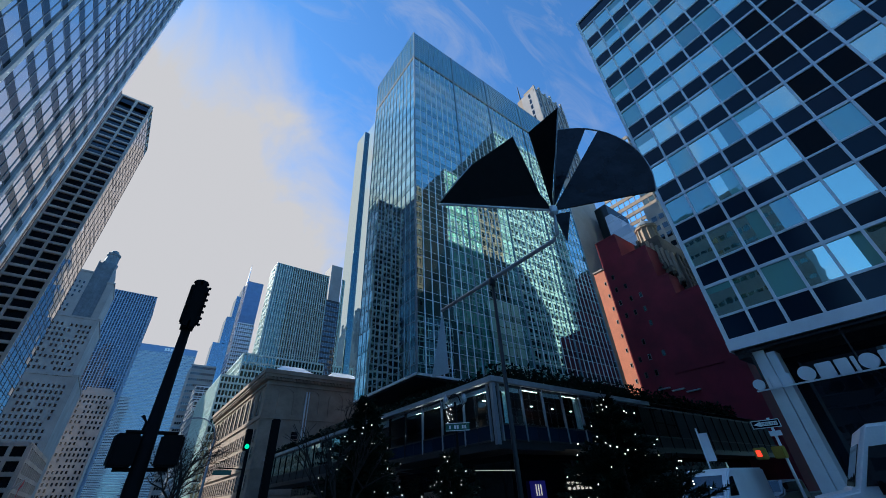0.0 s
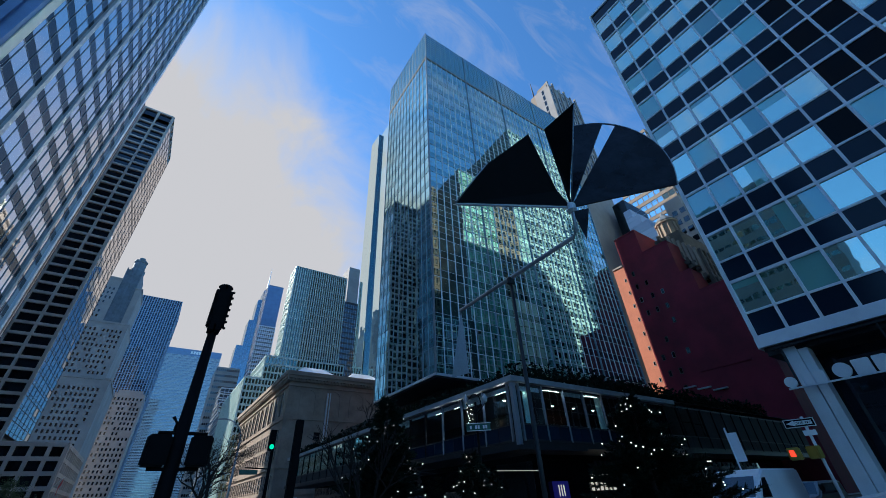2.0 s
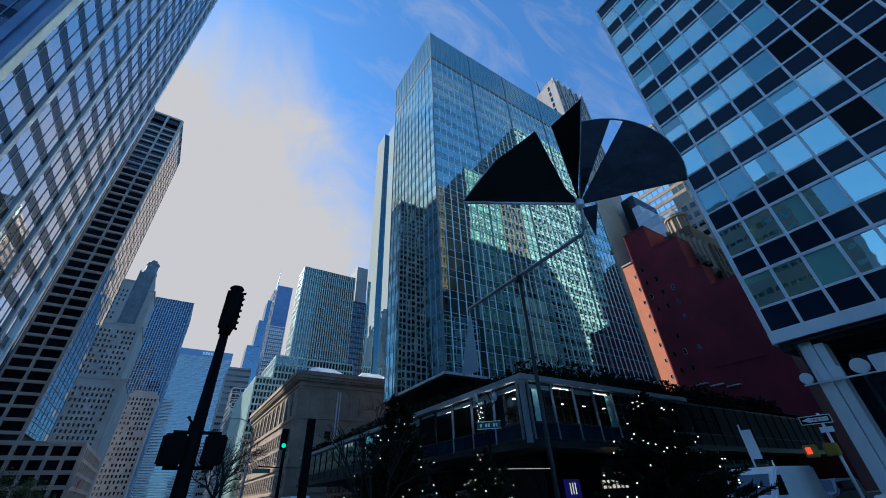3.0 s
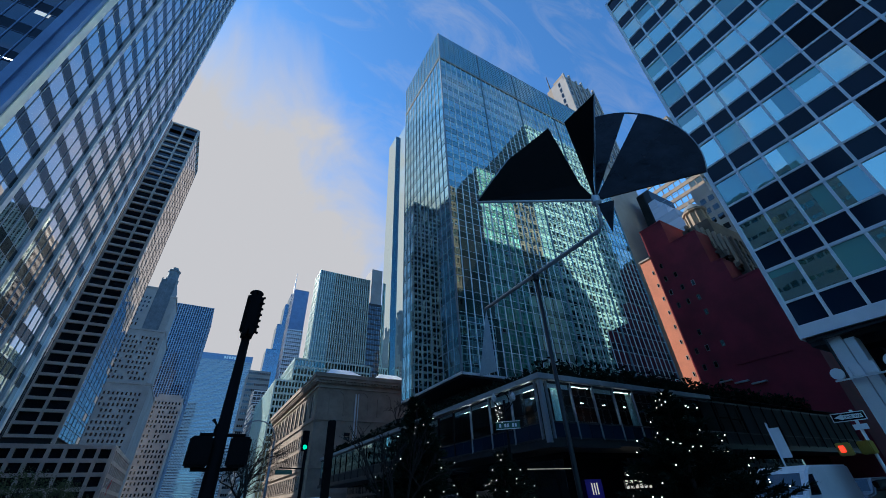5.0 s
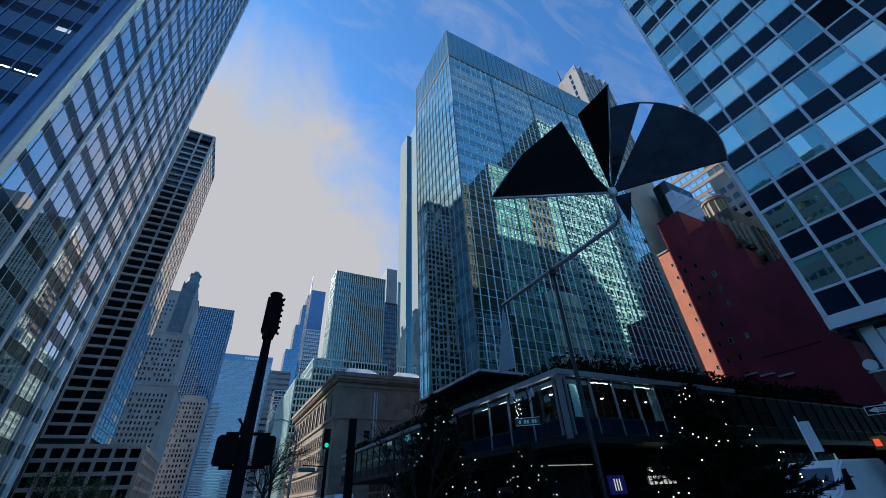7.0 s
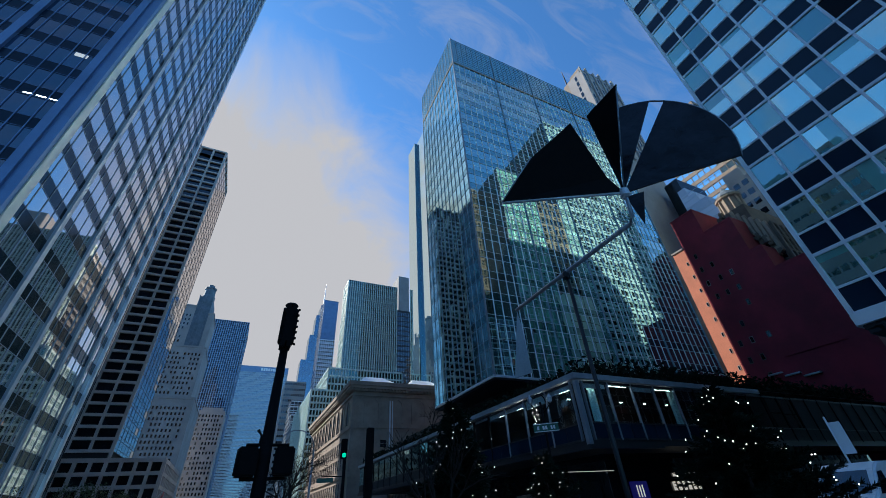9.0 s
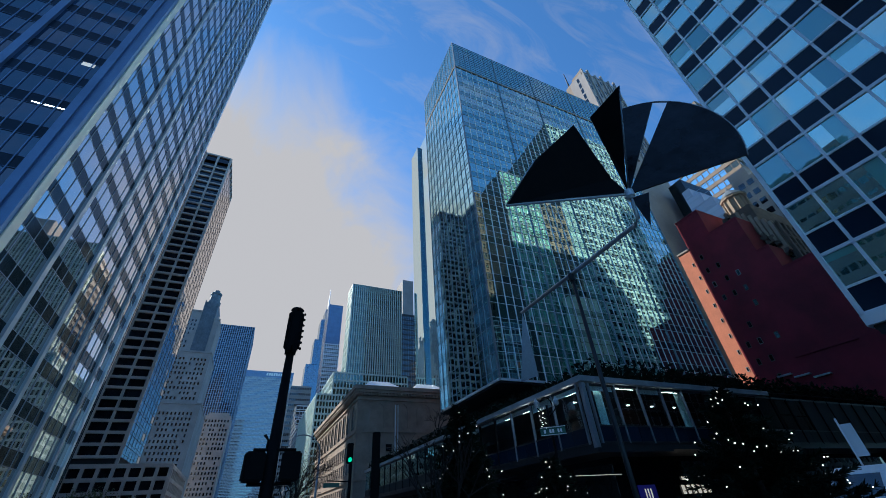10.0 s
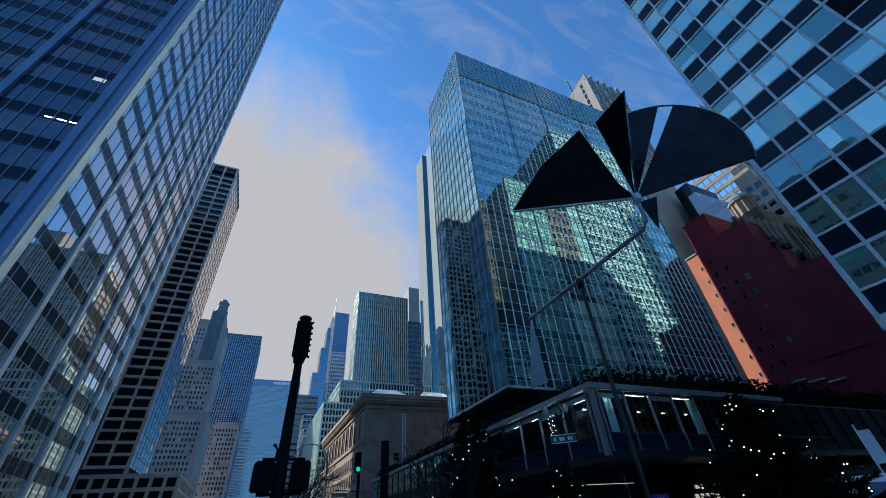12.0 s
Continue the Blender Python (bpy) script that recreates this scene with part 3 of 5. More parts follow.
def window(house, o, u, n, a, w, z0, z1, glass_mat="dark_glass", frame_mat="limestone", d=0.0, fw=0.16):
    """A window with frame, sill and pane, as a part of a house."""
    s = Soup()
    s.beam(o, u, n, a - w / 2 - fw, a - w / 2, d - 0.05, d + 0.12, z0, z1)
    s.beam(o, u, n, a + w / 2, a + w / 2 + fw, d - 0.05, d + 0.12, z0, z1)
    s.beam(o, u, n, a - w / 2 - fw, a + w / 2 + fw, d - 0.05, d + 0.14, z1, z1 + fw)
    s.beam(o, u, n, a - w / 2 - fw * 1.3, a + w / 2 + fw * 1.3, d - 0.05, d + 0.22, z0 - fw, z0)
    s.beam(o, u, n, a - w / 2, a + w / 2, d - 0.05, d + 0.06, (z0 + z1) / 2 - 0.04, (z0 + z1) / 2 + 0.04)
    fr = s.make("window", frame_mat, house)
    piece("pane", fr, glass_mat, o, u, n, a - w / 2, a + w / 2, z0, z1, d + 0.03, (random.uniform(-0.3, 0.3), 0))
    return fr


for k in range(22):
    for z0, z1 in ((11.2, 13.6), (14.8, 17.4), (5.4, 8.2), (1.2, 3.6)):
        window(club, (CX, CY), (0, 1), EAST, 2.8 + k * 2.75, 1.1, z0, z1, frame_mat="brown_stone")
for k in range(4):
    window(club, (CX, CY), (1, 0), NORTH, 8.2 + k * 6.4, 1.5, 15.2, 16.8, frame_mat="brown_stone")
box_part("drainpipe", CX + 9.6, CX + 9.9, CY - 0.5, CY - 0.2, 8, 26, "steel", club)
box_part("drainpipe", CX + 10.3, CX + 10.5, CY - 0.5, CY - 0.3, 8, 26, "steel", club)
for x, y in ((30, 106), (44, 106)):
    sk = Soup()
    a, b = (x - 5, y - 3.5, 30.4), (x + 5, y + 3.5, 30.4)
    sk.v = [(a[0], a[1], 31.2), (b[0], a[1], 31.2), (b[0], b[1], 31.2), (a[0], b[1], 31.2), (x - 2.6, y, 33.4), (x + 2.6, y, 33.4),
            (a[0], a[1], 30.4), (b[0], a[1], 30.4), (b[0], b[1], 30.4), (a[0], b[1], 30.4)]
    sk.f = [(0, 1, 5, 4), (1, 2, 5), (2, 3, 4, 5), (3, 0, 4), (6, 7, 1, 0), (7, 8, 2, 1), (8, 9, 3, 2), (9, 6, 0, 3)]
    sk.make("skylight", "white_paint", club, "pale hipped roof skylight")

# ---- office block across the side street ----
office = thing("office_block", "white metal gridded office block with navy panels", "building")
OY, OX = 6.42, 24.0
box_part("core", OX + 0.05, 60, -40, OY - 0.05, 7.0, 40.2, "dark_metal", office)
box_part("roof", OX + 0.2, 60, -40, OY - 0.3, 40.2, 40.5, "roof_grey", office)
ROWS, Z0, Z1 = 10, 7.95, 39.4
# unlit: near-black panes, the darkness behind them put into the glass colour
facade(office, (OX, OY), (0, -1), EAST, 34 * 1.37, Z0, Z1, 34, ROWS, win="office_glass", fill="navy_panel", bar="white_metal", sill=0.42, mull=0.125, out=0.16, rail=0.17, tilt=0.006,
       pick=lambda c, r: c < 14, alt="blind_glass", alt_share=0.28, split=0.4, unlit=lambda c, r: r < 7 and c >= 5 + max(0, r - 3) // 2)
facade(office, (OX, OY), (1, 0), SOUTH, 34, Z0, Z1, 24, ROWS, win="dark_glass", fill="navy_panel", bar="white_metal", sill=0.42, mull=0.13, out=0.16, rail=0.16, tilt=0.012)
s = Soup()
s.beam((OX, OY), (0, -1), EAST, -0.1, 46, -0.3, 0.2, 7.42, 7.95)
s.beam((OX, OY), (1, 0), SOUTH, 0.0, 34, -0.3, 0.2, 7.42, 7.95)
s.make("base_band", "white_metal", office)
s = Soup()
s.beam((OX, OY), (0, -1), EAST, -0.04, 46, -0.2, 0.02, 39.5, 40.9)
s.make("parapet", "navy_panel", office)
s = Soup()
s.beam((OX, OY), (0, -1), EAST, -0.1, 46, -0.2, 0.14, 40.9, 41.15)
s.make("coping", "white_metal", office)
s = Soup()
s.beam((OX, OY), (0, -1), EAST, -0.12, 0.06, -0.1, 0.2, 7.9, 41.0)
s.make("corner_mullion", "white_metal", office)
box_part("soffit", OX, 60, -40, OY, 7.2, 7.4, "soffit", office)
box_part("lobby_glass", OX + 2.2, 60, -40, OY - 0.5, 0, 7.2, "dark_glass", office)
for k in range(5):
    y = 5.72 - k * 7.6
    box_part("column", OX + 0.0, OX + 0.9, y - 0.50, y, 0.16, 7.2, "steel", office)
    box_part("column", OX + 0.06, OX + 0.86, y - 0.88, y - 0.53, 0.16, 7.2, "steel", office)
# sign as plain shapes on a rail
sign = thing("bank_sign", "row of pale raised sign shapes on a rail", "sign")
box_part("rail", OX - 0.42, OX - 0.30, -8.0, 6.15, 5.29, 5.35, "steel", sign)
for yy in (5.7, 2.2, -1.0, -4.2, -7.4):
    box_part("hanger", OX - 0.38, OX - 0.33, yy - 0.03, yy + 0.03, 5.3, 7.24, "dark_metal", sign)
box_part("hanger_plate", OX - 0.42, OX + 0.3, -8.0, 6.0, 7.16, 7.22, "dark_metal", sign)


def sign_shape(y, w, h, k):
    """A plain raised slab with rounded edges; every fourth one is round."""
    bm = bmesh.new()
    m = Matrix.Translation((OX - 0.37, y - w / 2, 5.35 + h / 2))
    if k % 4 == 0:
        bmesh.ops.create_cone(bm, cap_ends=True, segments=24, radius1=h / 2, radius2=h / 2, depth=0.14, matrix=m @ pose(0, 0, 0, 0, 90, 0))
    else:
        bmesh.ops.create_cube(bm, size=1.0, matrix=m @ Matrix.Diagonal((0.14, w, h, 1)))
        bmesh.ops.bevel(bm, geom=bm.edges[:], offset=0.025, segments=2, affect="EDGES")
    part("sign_shape", bm, "white_paint", sign)


y = 6.2
for k, w in enumerate((0.5, 0.12, 0.30, 0.36, 0.60, 0.58, 0.46, 0.14, 0.56, 0.56, 0.50, 0.40, 0.12, 0.44, 0.48, 0.46)):
    h = 0.48 if k < 4 else 0.62
    sign_shape(y, w, h, k)
    y -= w + (0.30 if k == 3 else 0.09)

# ---- red brick party wall, its wing coloured as if sunlit ----
red = thing("brick_building", "dark red brick party wall with small windows", "building")
for y0, y1, z in ((20.9, 27.0, 34.6), (27.0, 29.1, 39.5), (29.1, 34.8, 47.9), (34.8, 40.3, 54.5)):
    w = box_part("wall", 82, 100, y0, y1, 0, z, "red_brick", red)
    box_part("coping", 81.9, 100, y0 - 0.05, y1 + 0.05, z, z + 0.35, "red_brick", red)
box_part("wing", 82.02, 100, 40.3, 43.1, 0, 47.2, "sunlit_brick", red, "brick wing with sunlight put into its orange colour")
box_part("wing_coping", 81.8, 100, 40.2, 43.2, 47.2, 47.6, "limestone", red)
def slot(y, z, w, h, frame):
    """A small window in the party wall: a thin surround with its pane."""
    piece("window_frame", red, frame, (82.0, 0), (0, 1), EAST, y - w / 2 - 0.09, y + w / 2 + 0.09, z - 0.1, z + h + 0.1, 0.03)
    piece("window_pane", red, "dark_glass", (82.0, 0), (0, 1), EAST, y - w / 2, y + w / 2, z, z + h, 0.05)


for k in range(10):
    slot(40.85, 13.5 + k * 3.3, 0.26, 0.7, "limestone")
wall_rnd = random.Random(14)
for k in range(10):
    for a in (38.6, 36.4, 33.8):
        if wall_rnd.random() < 0.55:
            slot(a + wall_rnd.uniform(-0.3, 0.3), 14.0 + k * 3.3, 0.5, 1.0, "limestone" if wall_rnd.random() < 0.2 else "dark_stone")
s = Soup()
s.beam((82, 24), (0, 1), EAST, 0, 9, 0, 0.18, 20.0, 20.2)
s.make("cable_duct", "red_brick", red)

for y0, y1, z in ((29.5, 31.9, 16.3), (32.1, 34.4, 17.0), (34.6, 36.9, 17.7)):
    box_part("ledge", 81.4, 82.0, y0, y1, z, z + 0.22, "steel_grey", red, "pale metal ledge low on the wall")

# ornate building with a lantern on its roof
orn = thing("ornate_building", "brown stone building with carved gable and lantern", "building")
box_part("wall", 88, 104, 25.6, 30.6, 0, 46, "dark_stone", orn)
box_part("attic", 87.6, 104, 27.6, 33.6, 46, 52.4, "dark_stone", orn)


def lathe(name, profile, cx, cy, mat, parent=None, seg=16, label=""):
    v, f = [], []
    for r, z in profile:
        for i in range(seg):
            a = 2 * math.pi * i / seg
            v.append((cx + r * math.cos(a), cy + r * math.sin(a), z))
    for k in range(len(profile) - 1):
        for i in range(seg):
            j = (i + 1) % seg
            f.append((k * seg + i, k * seg + j, (k + 1) * seg + j, (k + 1) * seg + i))
    f.append(tuple(range(seg))[::-1])
    f.append(tuple((len(profile) - 1) * seg + i for i in range(seg)))
    return link_mesh(name, v, f, mat, parent, label)


lathe("lantern", [(2.9, 52.4), (2.9, 53.2), (2.2, 53.6), (2.2, 57.2), (2.7, 57.5), (2.7, 58.0)], 92, 31.0, "tan_stone", orn, 12)
lathe("lantern_roof", [(2.8, 58.0), (1.7, 59.4), (0.5, 60.4), (0.15, 61.4)], 92, 31.0, "copper_green", orn, 12)
for i in range(12):
    a = 2 * math.pi * i / 12
    lathe("lantern_column", [(0.25, 53.6), (0.2, 57.2)], 92 + 2.35 * math.cos(a), 31.0 + 2.35 * math.sin(a), "tan_stone", orn, 6)
for k in range(6):
    box_part("gable_carving", 87.2, 88.0, 26.0 + k * 0.8, 26.6 + k * 0.8, 40 + k * 1.6, 46.5 + k * 1.1, "brown_stone", orn)
carve = random.Random(5)
for k in range(34):
    f = carve.random()
    y, z = 25.8 + f * 6.2, 38.5 + f * 11.5 + carve.uniform(-1.5, 2.2)
    w, h = carve.uniform(0.25, 0.8), carve.uniform(0.4, 1.5)
    box_part("carved_block", 87.0 - carve.uniform(0, 0.5), 87.7, y, y + w, z, z + h, "tan_stone" if k % 4 == 0 else "dark_stone", orn)
for k in range(9):
    for j in range(3):
        window(orn, (88, 25.6), (0, 1), EAST, 1.0 + j * 1.5, 0.7, 36 + k * 3.4 - 22, 37.8 + k * 3.4 - 22, "dark_glass", "dark_stone")
facade(orn, (88, 25.6), (1, 0), NORTH, 16, 6, 46, 8, 12, win="dark_glass", bar="dark_stone", fill="dark_stone", sill=0.4, mull=0.8, out=0.3, rail=0.5)

# ---- east side ----
left = thing("banded_tower", "tall office tower with mirror panes and grey piers", "building")
LX, LY = -21.5, 35.5
box_part("core", -75, LX - 0.1, LY + 0.1, 71.2, 0, 165, "dark_metal", left)
facade(left, (LX, 36.3), (0, 1), WEST, 34.9, 4.1, 165.7, 18, 40, win="mirror_glass", fill="slate_panel", bar="grey_metal", sill=0.37, mull=0.08, out=0.10, rail=0.05, tilt=0.0015,
       every=4, pier=0.7, pier_out=0.30, pier_mat="pier_grey", pick=lambda c, r: c < 8 and 4 <= r < 22)
facade(left, (-22.4, LY), (-1, 0), NORTH, 48.0, 4.1, 165.7, 40, 40, win="night_glass", fill="navy_panel", bar="blue_metal", sill=0.36, mull=0.09, out=0.14, rail=0.04, tilt=0.003,
       every=6, pier=0.7, pier_out=0.4, pick=lambda c, r: c < 12 and 6 <= r < 18)
box_part("corner_column", -22.4, -21.2, 35.35, 35.93, 0, 165, "blue_metal", left)
box_part("corner_strip", -21.6, -21.1, 35.93, 37.0, 0, 165, "cream_metal", left)
box_part("end_pier", -22.0, -21.1, 70.7, 71.4, 0, 165, "steel", left)
for k in range(4):
    box_part("ceiling_lamp", -25.5 + k * 0.95, -24.75 + k * 0.95, LY - 0.06, LY - 0.035, 36.62, 36.76, "tube", left)
# lit patches of the face, drawn as glowing strips on the glass
for x0, x1 in ((-24.5, -23.4), (-22.9, -22.45)):
    box_part("lit_blind", x0, x1, LY - 0.06, LY - 0.035, 43.9, 44.5, "shop_light", left)

bronze = tower("bronze_tower", "dark bronze glass tower with fine grid", -90, -48, 115, 165, 0, 160,
               dict(w=dict(cols=30, rows=38, win="dark_glass", bar="black_paint", fill="dark_glass", sill=0.3, mull=0.12, out=0.1, rail=0.12)))
grid = thing("concrete_grid_tower", "concrete-gridded office tower with dark recessed windows", "building")
box_part("core", -110, -42.9, 191, 225.6, 0, 182, "dark_metal", grid)
facade(grid, (-42.2, 190), (-1, 0), NORTH, 64, 26, 178.5, 10, 38, win="dark_glass", bar="concrete", sill=0, mull=0.8, out=0.1, rail=1.0, deep=0.9, pick=lambda c, r: c < 3)
facade(grid, (-42.2, 190), (-1, 0), NORTH, 64, 178.5, 184, 10, 1, win="dark_glass", bar="concrete", sill=0, mull=1.0, out=0.1, rail=1.0, deep=0.9)
facade(grid, (-41.8, 190.6), (0, 1), WEST, 35, 26, 178.5, 6, 38, win="mirror_glass", bar="dark_metal", fill="mirror_glass", sill=0.3, mull=0.3, out=0.12, rail=0.2, deep=0.0, tilt=0.003)
facade(grid, (-41.8, 190.6), (0, 1), WEST, 35, 178.5, 184, 6, 1, win="dark_glass", bar="concrete", sill=0, mull=0.9, out=0.1, rail=0.8, deep=0.8)
box_part("corner_pier", -42.4, -41.5, 189.8, 190.8, 0, 184, "concrete", grid)
wing = thing("concrete_wing", "low concrete-gridded wing with dark square windows", "building")
box_part("core", -90, -24.8, 185, 240, 0, 22.3, "dark_metal", wing)
box_part("roof", -90, -23.7, 184, 240, 22.3, 23.0, "concrete", wing)
facade(wing, (-23.8, 184), (-1, 0), NORTH, 60, 2, 22.3, 14, 5, win="dark_glass", bar="concrete", sill=0, mull=1.0, out=0.1, rail=1.2, deep=0.9, pick=lambda c, r: True)
facade(wing, (-23.8, 184), (0, 1), WEST, 56, 2, 22.3, 12, 5, win="far_glass", bar="concrete", sill=0, mull=0.9, out=0.1, rail=1.2, deep=0.7)

hotel = thing("stone_hotel", "grey limestone hotel tower with dark lantern top", "building")
for x0, x1, y0, y1, z in ((-86, -40, 364, 420, 84), (-77, -43.5, 367, 410, 126), (-72, -60.2, 368, 400, 163), (-49.2, -45, 368, 400, 157)):
    box_part("wall", x0, x1, y0, y1, 0, z, "limestone", hotel)
    box_part("coping", x0 - 0.4, x1 + 0.4, y0 - 0.4, y1 + 0.4, z, z + 1.4, "limestone", hotel)
box_part("slate_shaft", -60.4, -49.4, 369, 398, 118, 174, "copper_green", hotel, "dark slate-blue upper shaft")
for x0 in (-60.4, -57.6, -54.8, -52.0):
    box_part("slate_rib", x0, x0 + 0.7, 368.4, 369, 118, 175, "copper_green", hotel)
lathe("lantern", [(5.6, 174), (5.6, 177), (4.6, 177.6), (4.4, 184), (4.9, 184.6), (4.9, 186), (2.6, 187), (2.4, 189)], -54.6, 376, "copper_green", hotel, 8)
more = Soup()
for x0, x1, yy, za, zb in ((-76.4, -44, 367, 88, 124), (-85, -41, 364, 6, 82), (-71.6, -60.6, 368, 130, 160)):
    cols = int((x1 - x0) / 2.6)
    for c in range(cols):
        for r in range(int((zb - za) / 3.9)):
            if random.random() > 0.85:
                continue
            a, z = c * 2.6 + 0.6, za + r * 3.9
            if len(hotel.children) < 290:
                piece("window", hotel, "dark_glass", (x0, yy), (1, 0), NORTH, a, a + 1.1, z, z + 2.0, 0.06)
            else:
                more.beam((x0, yy), (1, 0), NORTH, a, a + 1.1, 0.0, 0.06, z, z + 2.0)
more.make("window_field", "dark_glass", hotel, kind="stuff")
annex = thing("stone_annex", "pale limestone block with small dark windows", "building")
box_part("wall", -43, -20.5, 450, 490, 0, 94, "limestone", annex)
box_part("attic", -41, -23, 452, 490, 94, 97, "limestone", annex)
for c in range(8):
    for r in range(22):
        if random.random() < 0.8:
            piece("window", annex, "dark_glass", (-43, 450), (1, 0), NORTH, 1.0 + c * 2.7, 2.2 + c * 2.7, 4 + r * 4.0, 6.2 + r * 4.0, 0.06)
tower("blue_tower", "blue glass office tower with pale grid", -58, -20.5, 500, 560, 0, 208,
      dict(n=dict(cols=16, rows=46, win="deep_glass", bar="steel_blue", sill=0.4, fill="deep_glass", mull=0.75, out=0.35, rail=0.35), w=dict(cols=16, rows=46, win="deep_glass", bar="steel_blue", mull=0.7)))
met = thing("avenue_slab", "wide pale blue slab tower closing the avenue", "building")
box_part("core", -35, 53.6, 801, 830, 0, 246, "far_glass", met)
facade(met, (-36, 800), (1, 0), NORTH, 90.6, 0, 236, 44, 56, win="far_glass", bar="steel_grey", fill="far_glass", sill=0.45, mull=0.4, out=0.4, rail=1.4)
s = Soup()
s.box(-36.2, 54.8, 799.6, 830, 236, 247)
s.make("crown", "blue_metal", met, "plain blue-grey crown band")
for k in range(7):
    box_part("letter_shape", 6 + k * 4.2, 9.2 + k * 4.2, 799.0, 799.6, 239, 244, "white_metal", met)

# ---- west side beyond ----
GRID = dict(win="green_glass", bar="pale_green", mull=0.48, rail=0.2, out=0.45, sill=0.28, fill="green_glass")
DIM = dict(GRID, mull=0.5, rail=0.5)
STEP = dict(GRID, bar="pale_green", mull=0.45, rail=0.8, sill=0.0)
tower("white_grid_tower", "pale green glass tower with white grid", 37, 65.4, 190, 201, 0, 112, dict(n=dict(cols=24, rows=30, **dict(GRID, mull=0.55)), e=dict(cols=5, rows=30, **DIM)))
tower("stepped_block", "lower stepped block with white window grid", 24, 70, 186, 245, 0, 50, dict(n=dict(cols=34, rows=18, **STEP), e=dict(cols=42, rows=18, **STEP)))
tower("stepped_block_upper", "upper step of a white-gridded block", 31, 68, 188, 240, 50, 61, dict(n=dict(cols=24, rows=3, **STEP), e=dict(cols=26, rows=3, **STEP)))
thin = thing("thin_tower", "narrow pale tower with a dark lower half", "building")
box_part("wall", 91, 100, 260, 275, 130, 164, "limestone", thin)
box_part("lower_wall", 89, 100.5, 258, 275, 0, 132, "dark_metal", thin)
facade(thin, (89, 258), (1, 0), NORTH, 11.5, 20, 130, 6, 28, win="dark_glass", bar="grey_metal", sill=0.4, mull=0.2)
tower("dark_blue_tower", "blue glass tower with white window grid", 44, 56.4, 330, 350, 0, 168,
      dict(n=dict(cols=8, rows=40, win="dark_glass", bar="white_metal", mull=0.6, rail=0.7, z1=130.0), e=dict(cols=8, rows=44, win="far_glass", bar="blue_metal")), core="blue_metal")
spire = thing("spire_tower", "tapering blue glass skyscraper with thin spire", "building")
for x0, x1, z0, z1 in ((84, 130, 0, 300), (96, 128, 300, 360), (105, 126, 360, 412), (113, 124, 412, 440)):
    box_part("stage", x0, x1, 900, 940, z0, z1, "far_glass", spire)
    facade(spire, (x0, 900), (1, 0), NORTH, x1 - x0, z0, z1, 8, max(2, int((z1 - z0) / 8)), win="far_glass", bar="blue_metal", sill=0, mull=0.6, rail=0.6)
lathe("mast", [(2.4, 440), (1.2, 470), (0.3, 505)], 119.5, 910, "steel", spire, 8)
tower("ribbed_block", "grey office block with dark window bands", 28, 48, 420, 450, 0, 117, dict(n=dict(cols=12, rows=22, win="dark_glass", bar="limestone", mull=0.35, rail=1.6, out=0.3)), core="limestone")
# east grids greyer than north ones: the sun on them dimmed by colour
for k, (y0, z) in enumerate(((250, 46), (275, 52), (300, 62), (330, 78))):
    tower("setback_block", "glass setback block along the avenue", 24 + k * 1.5, 60, y0, y0 + 24, 0, z,
          dict(e=dict(cols=10, rows=int(z / 4), win="far_glass", bar="grey_metal", mull=0.3, rail=0.8), n=dict(cols=12, rows=int(z / 4), win="far_glass", bar="white_metal", mull=0.3, rail=0.8)))

stone = thing("stone_tower", "pale stone tower with ornate crown and mast", "building")
SX, SY, SZ = 110.5, 60.0, 171.0
box_part("wall", SX, 133, SY, 68, 0, SZ, "limestone", stone)
box_part("crown", SX + 1.5, 131, SY + 1, 67, SZ, SZ + 4, "tan_stone", stone)
for k in range(6):
    box_part("buttress", SX + k * 4.3, SX + 1.0 + k * 4.3, SY - 0.7, SY, 112, SZ - 2, "limestone", stone)
    box_part("pinnacle", SX + k * 4.3, SX + 0.9 + k * 4.3, SY - 0.6, SY + 0.3, SZ - 2, SZ + 2 + (k % 2) * 1.8, "limestone", stone)
for k in range(10, 24):
    for j in range(5):
        if (k + j) % 4:
            piece("window", stone, "dark_glass", (SX, SY), (1, 0), NORTH, 1.8 + j * 4.3, 3.2 + j * 4.3, 72 + k * 4.1, 75.0 + k * 4.1, 0.04)
    piece("window", stone, "dark_glass", (SX, SY), (0, 1), EAST, 2.6, 3.8, 72 + k * 4.1, 75.0 + k * 4.1, 0.04)
box_part("mast_base", SX + 0.4, SX + 4, 66, 71, SZ - 14, SZ + 1.0, "tan_stone", stone)
lathe("mast", [(0.4, SZ + 1.0), (0.3, SZ + 7), (0.12, SZ + 14)], SX + 1.5, 69.5, "dark_metal", stone, 6)
strip = thing("dark_strip_tower", "narrow dark slate tower beside pale stone", "building")
box_part("wall", 124, 140, 52.0, 57.0, 0, 96, "slate_panel", strip)
box_part("roof", 124.2, 140, 52.2, 56.8, 96, 96.4, "roof_grey", strip)
stp = thing("stepped_glass_block", "pale blue-grey panelled block with stepped roof edge", "building")
for k in range(6):
    box_part("step", 114, 140, 36 + k * 2.2, 49.5, 62 + k * 3.6, 62 + (k + 1) * 3.6, "pale_panel", stp)
box_part("body", 114, 140, 36, 49.5, 0, 62, "pale_panel", stp)
s = Soup()
for k in range(18):
    s.beam((114, 36), (0, 1), EAST, 0, 13.5, 0, 0.06, 40 + k * 2.4, 40.12 + k * 2.4)
s.make("joint", "grey_metal", stp)
wb = thing("white_block", "pale block with ribbon windows in shallow steps", "building")
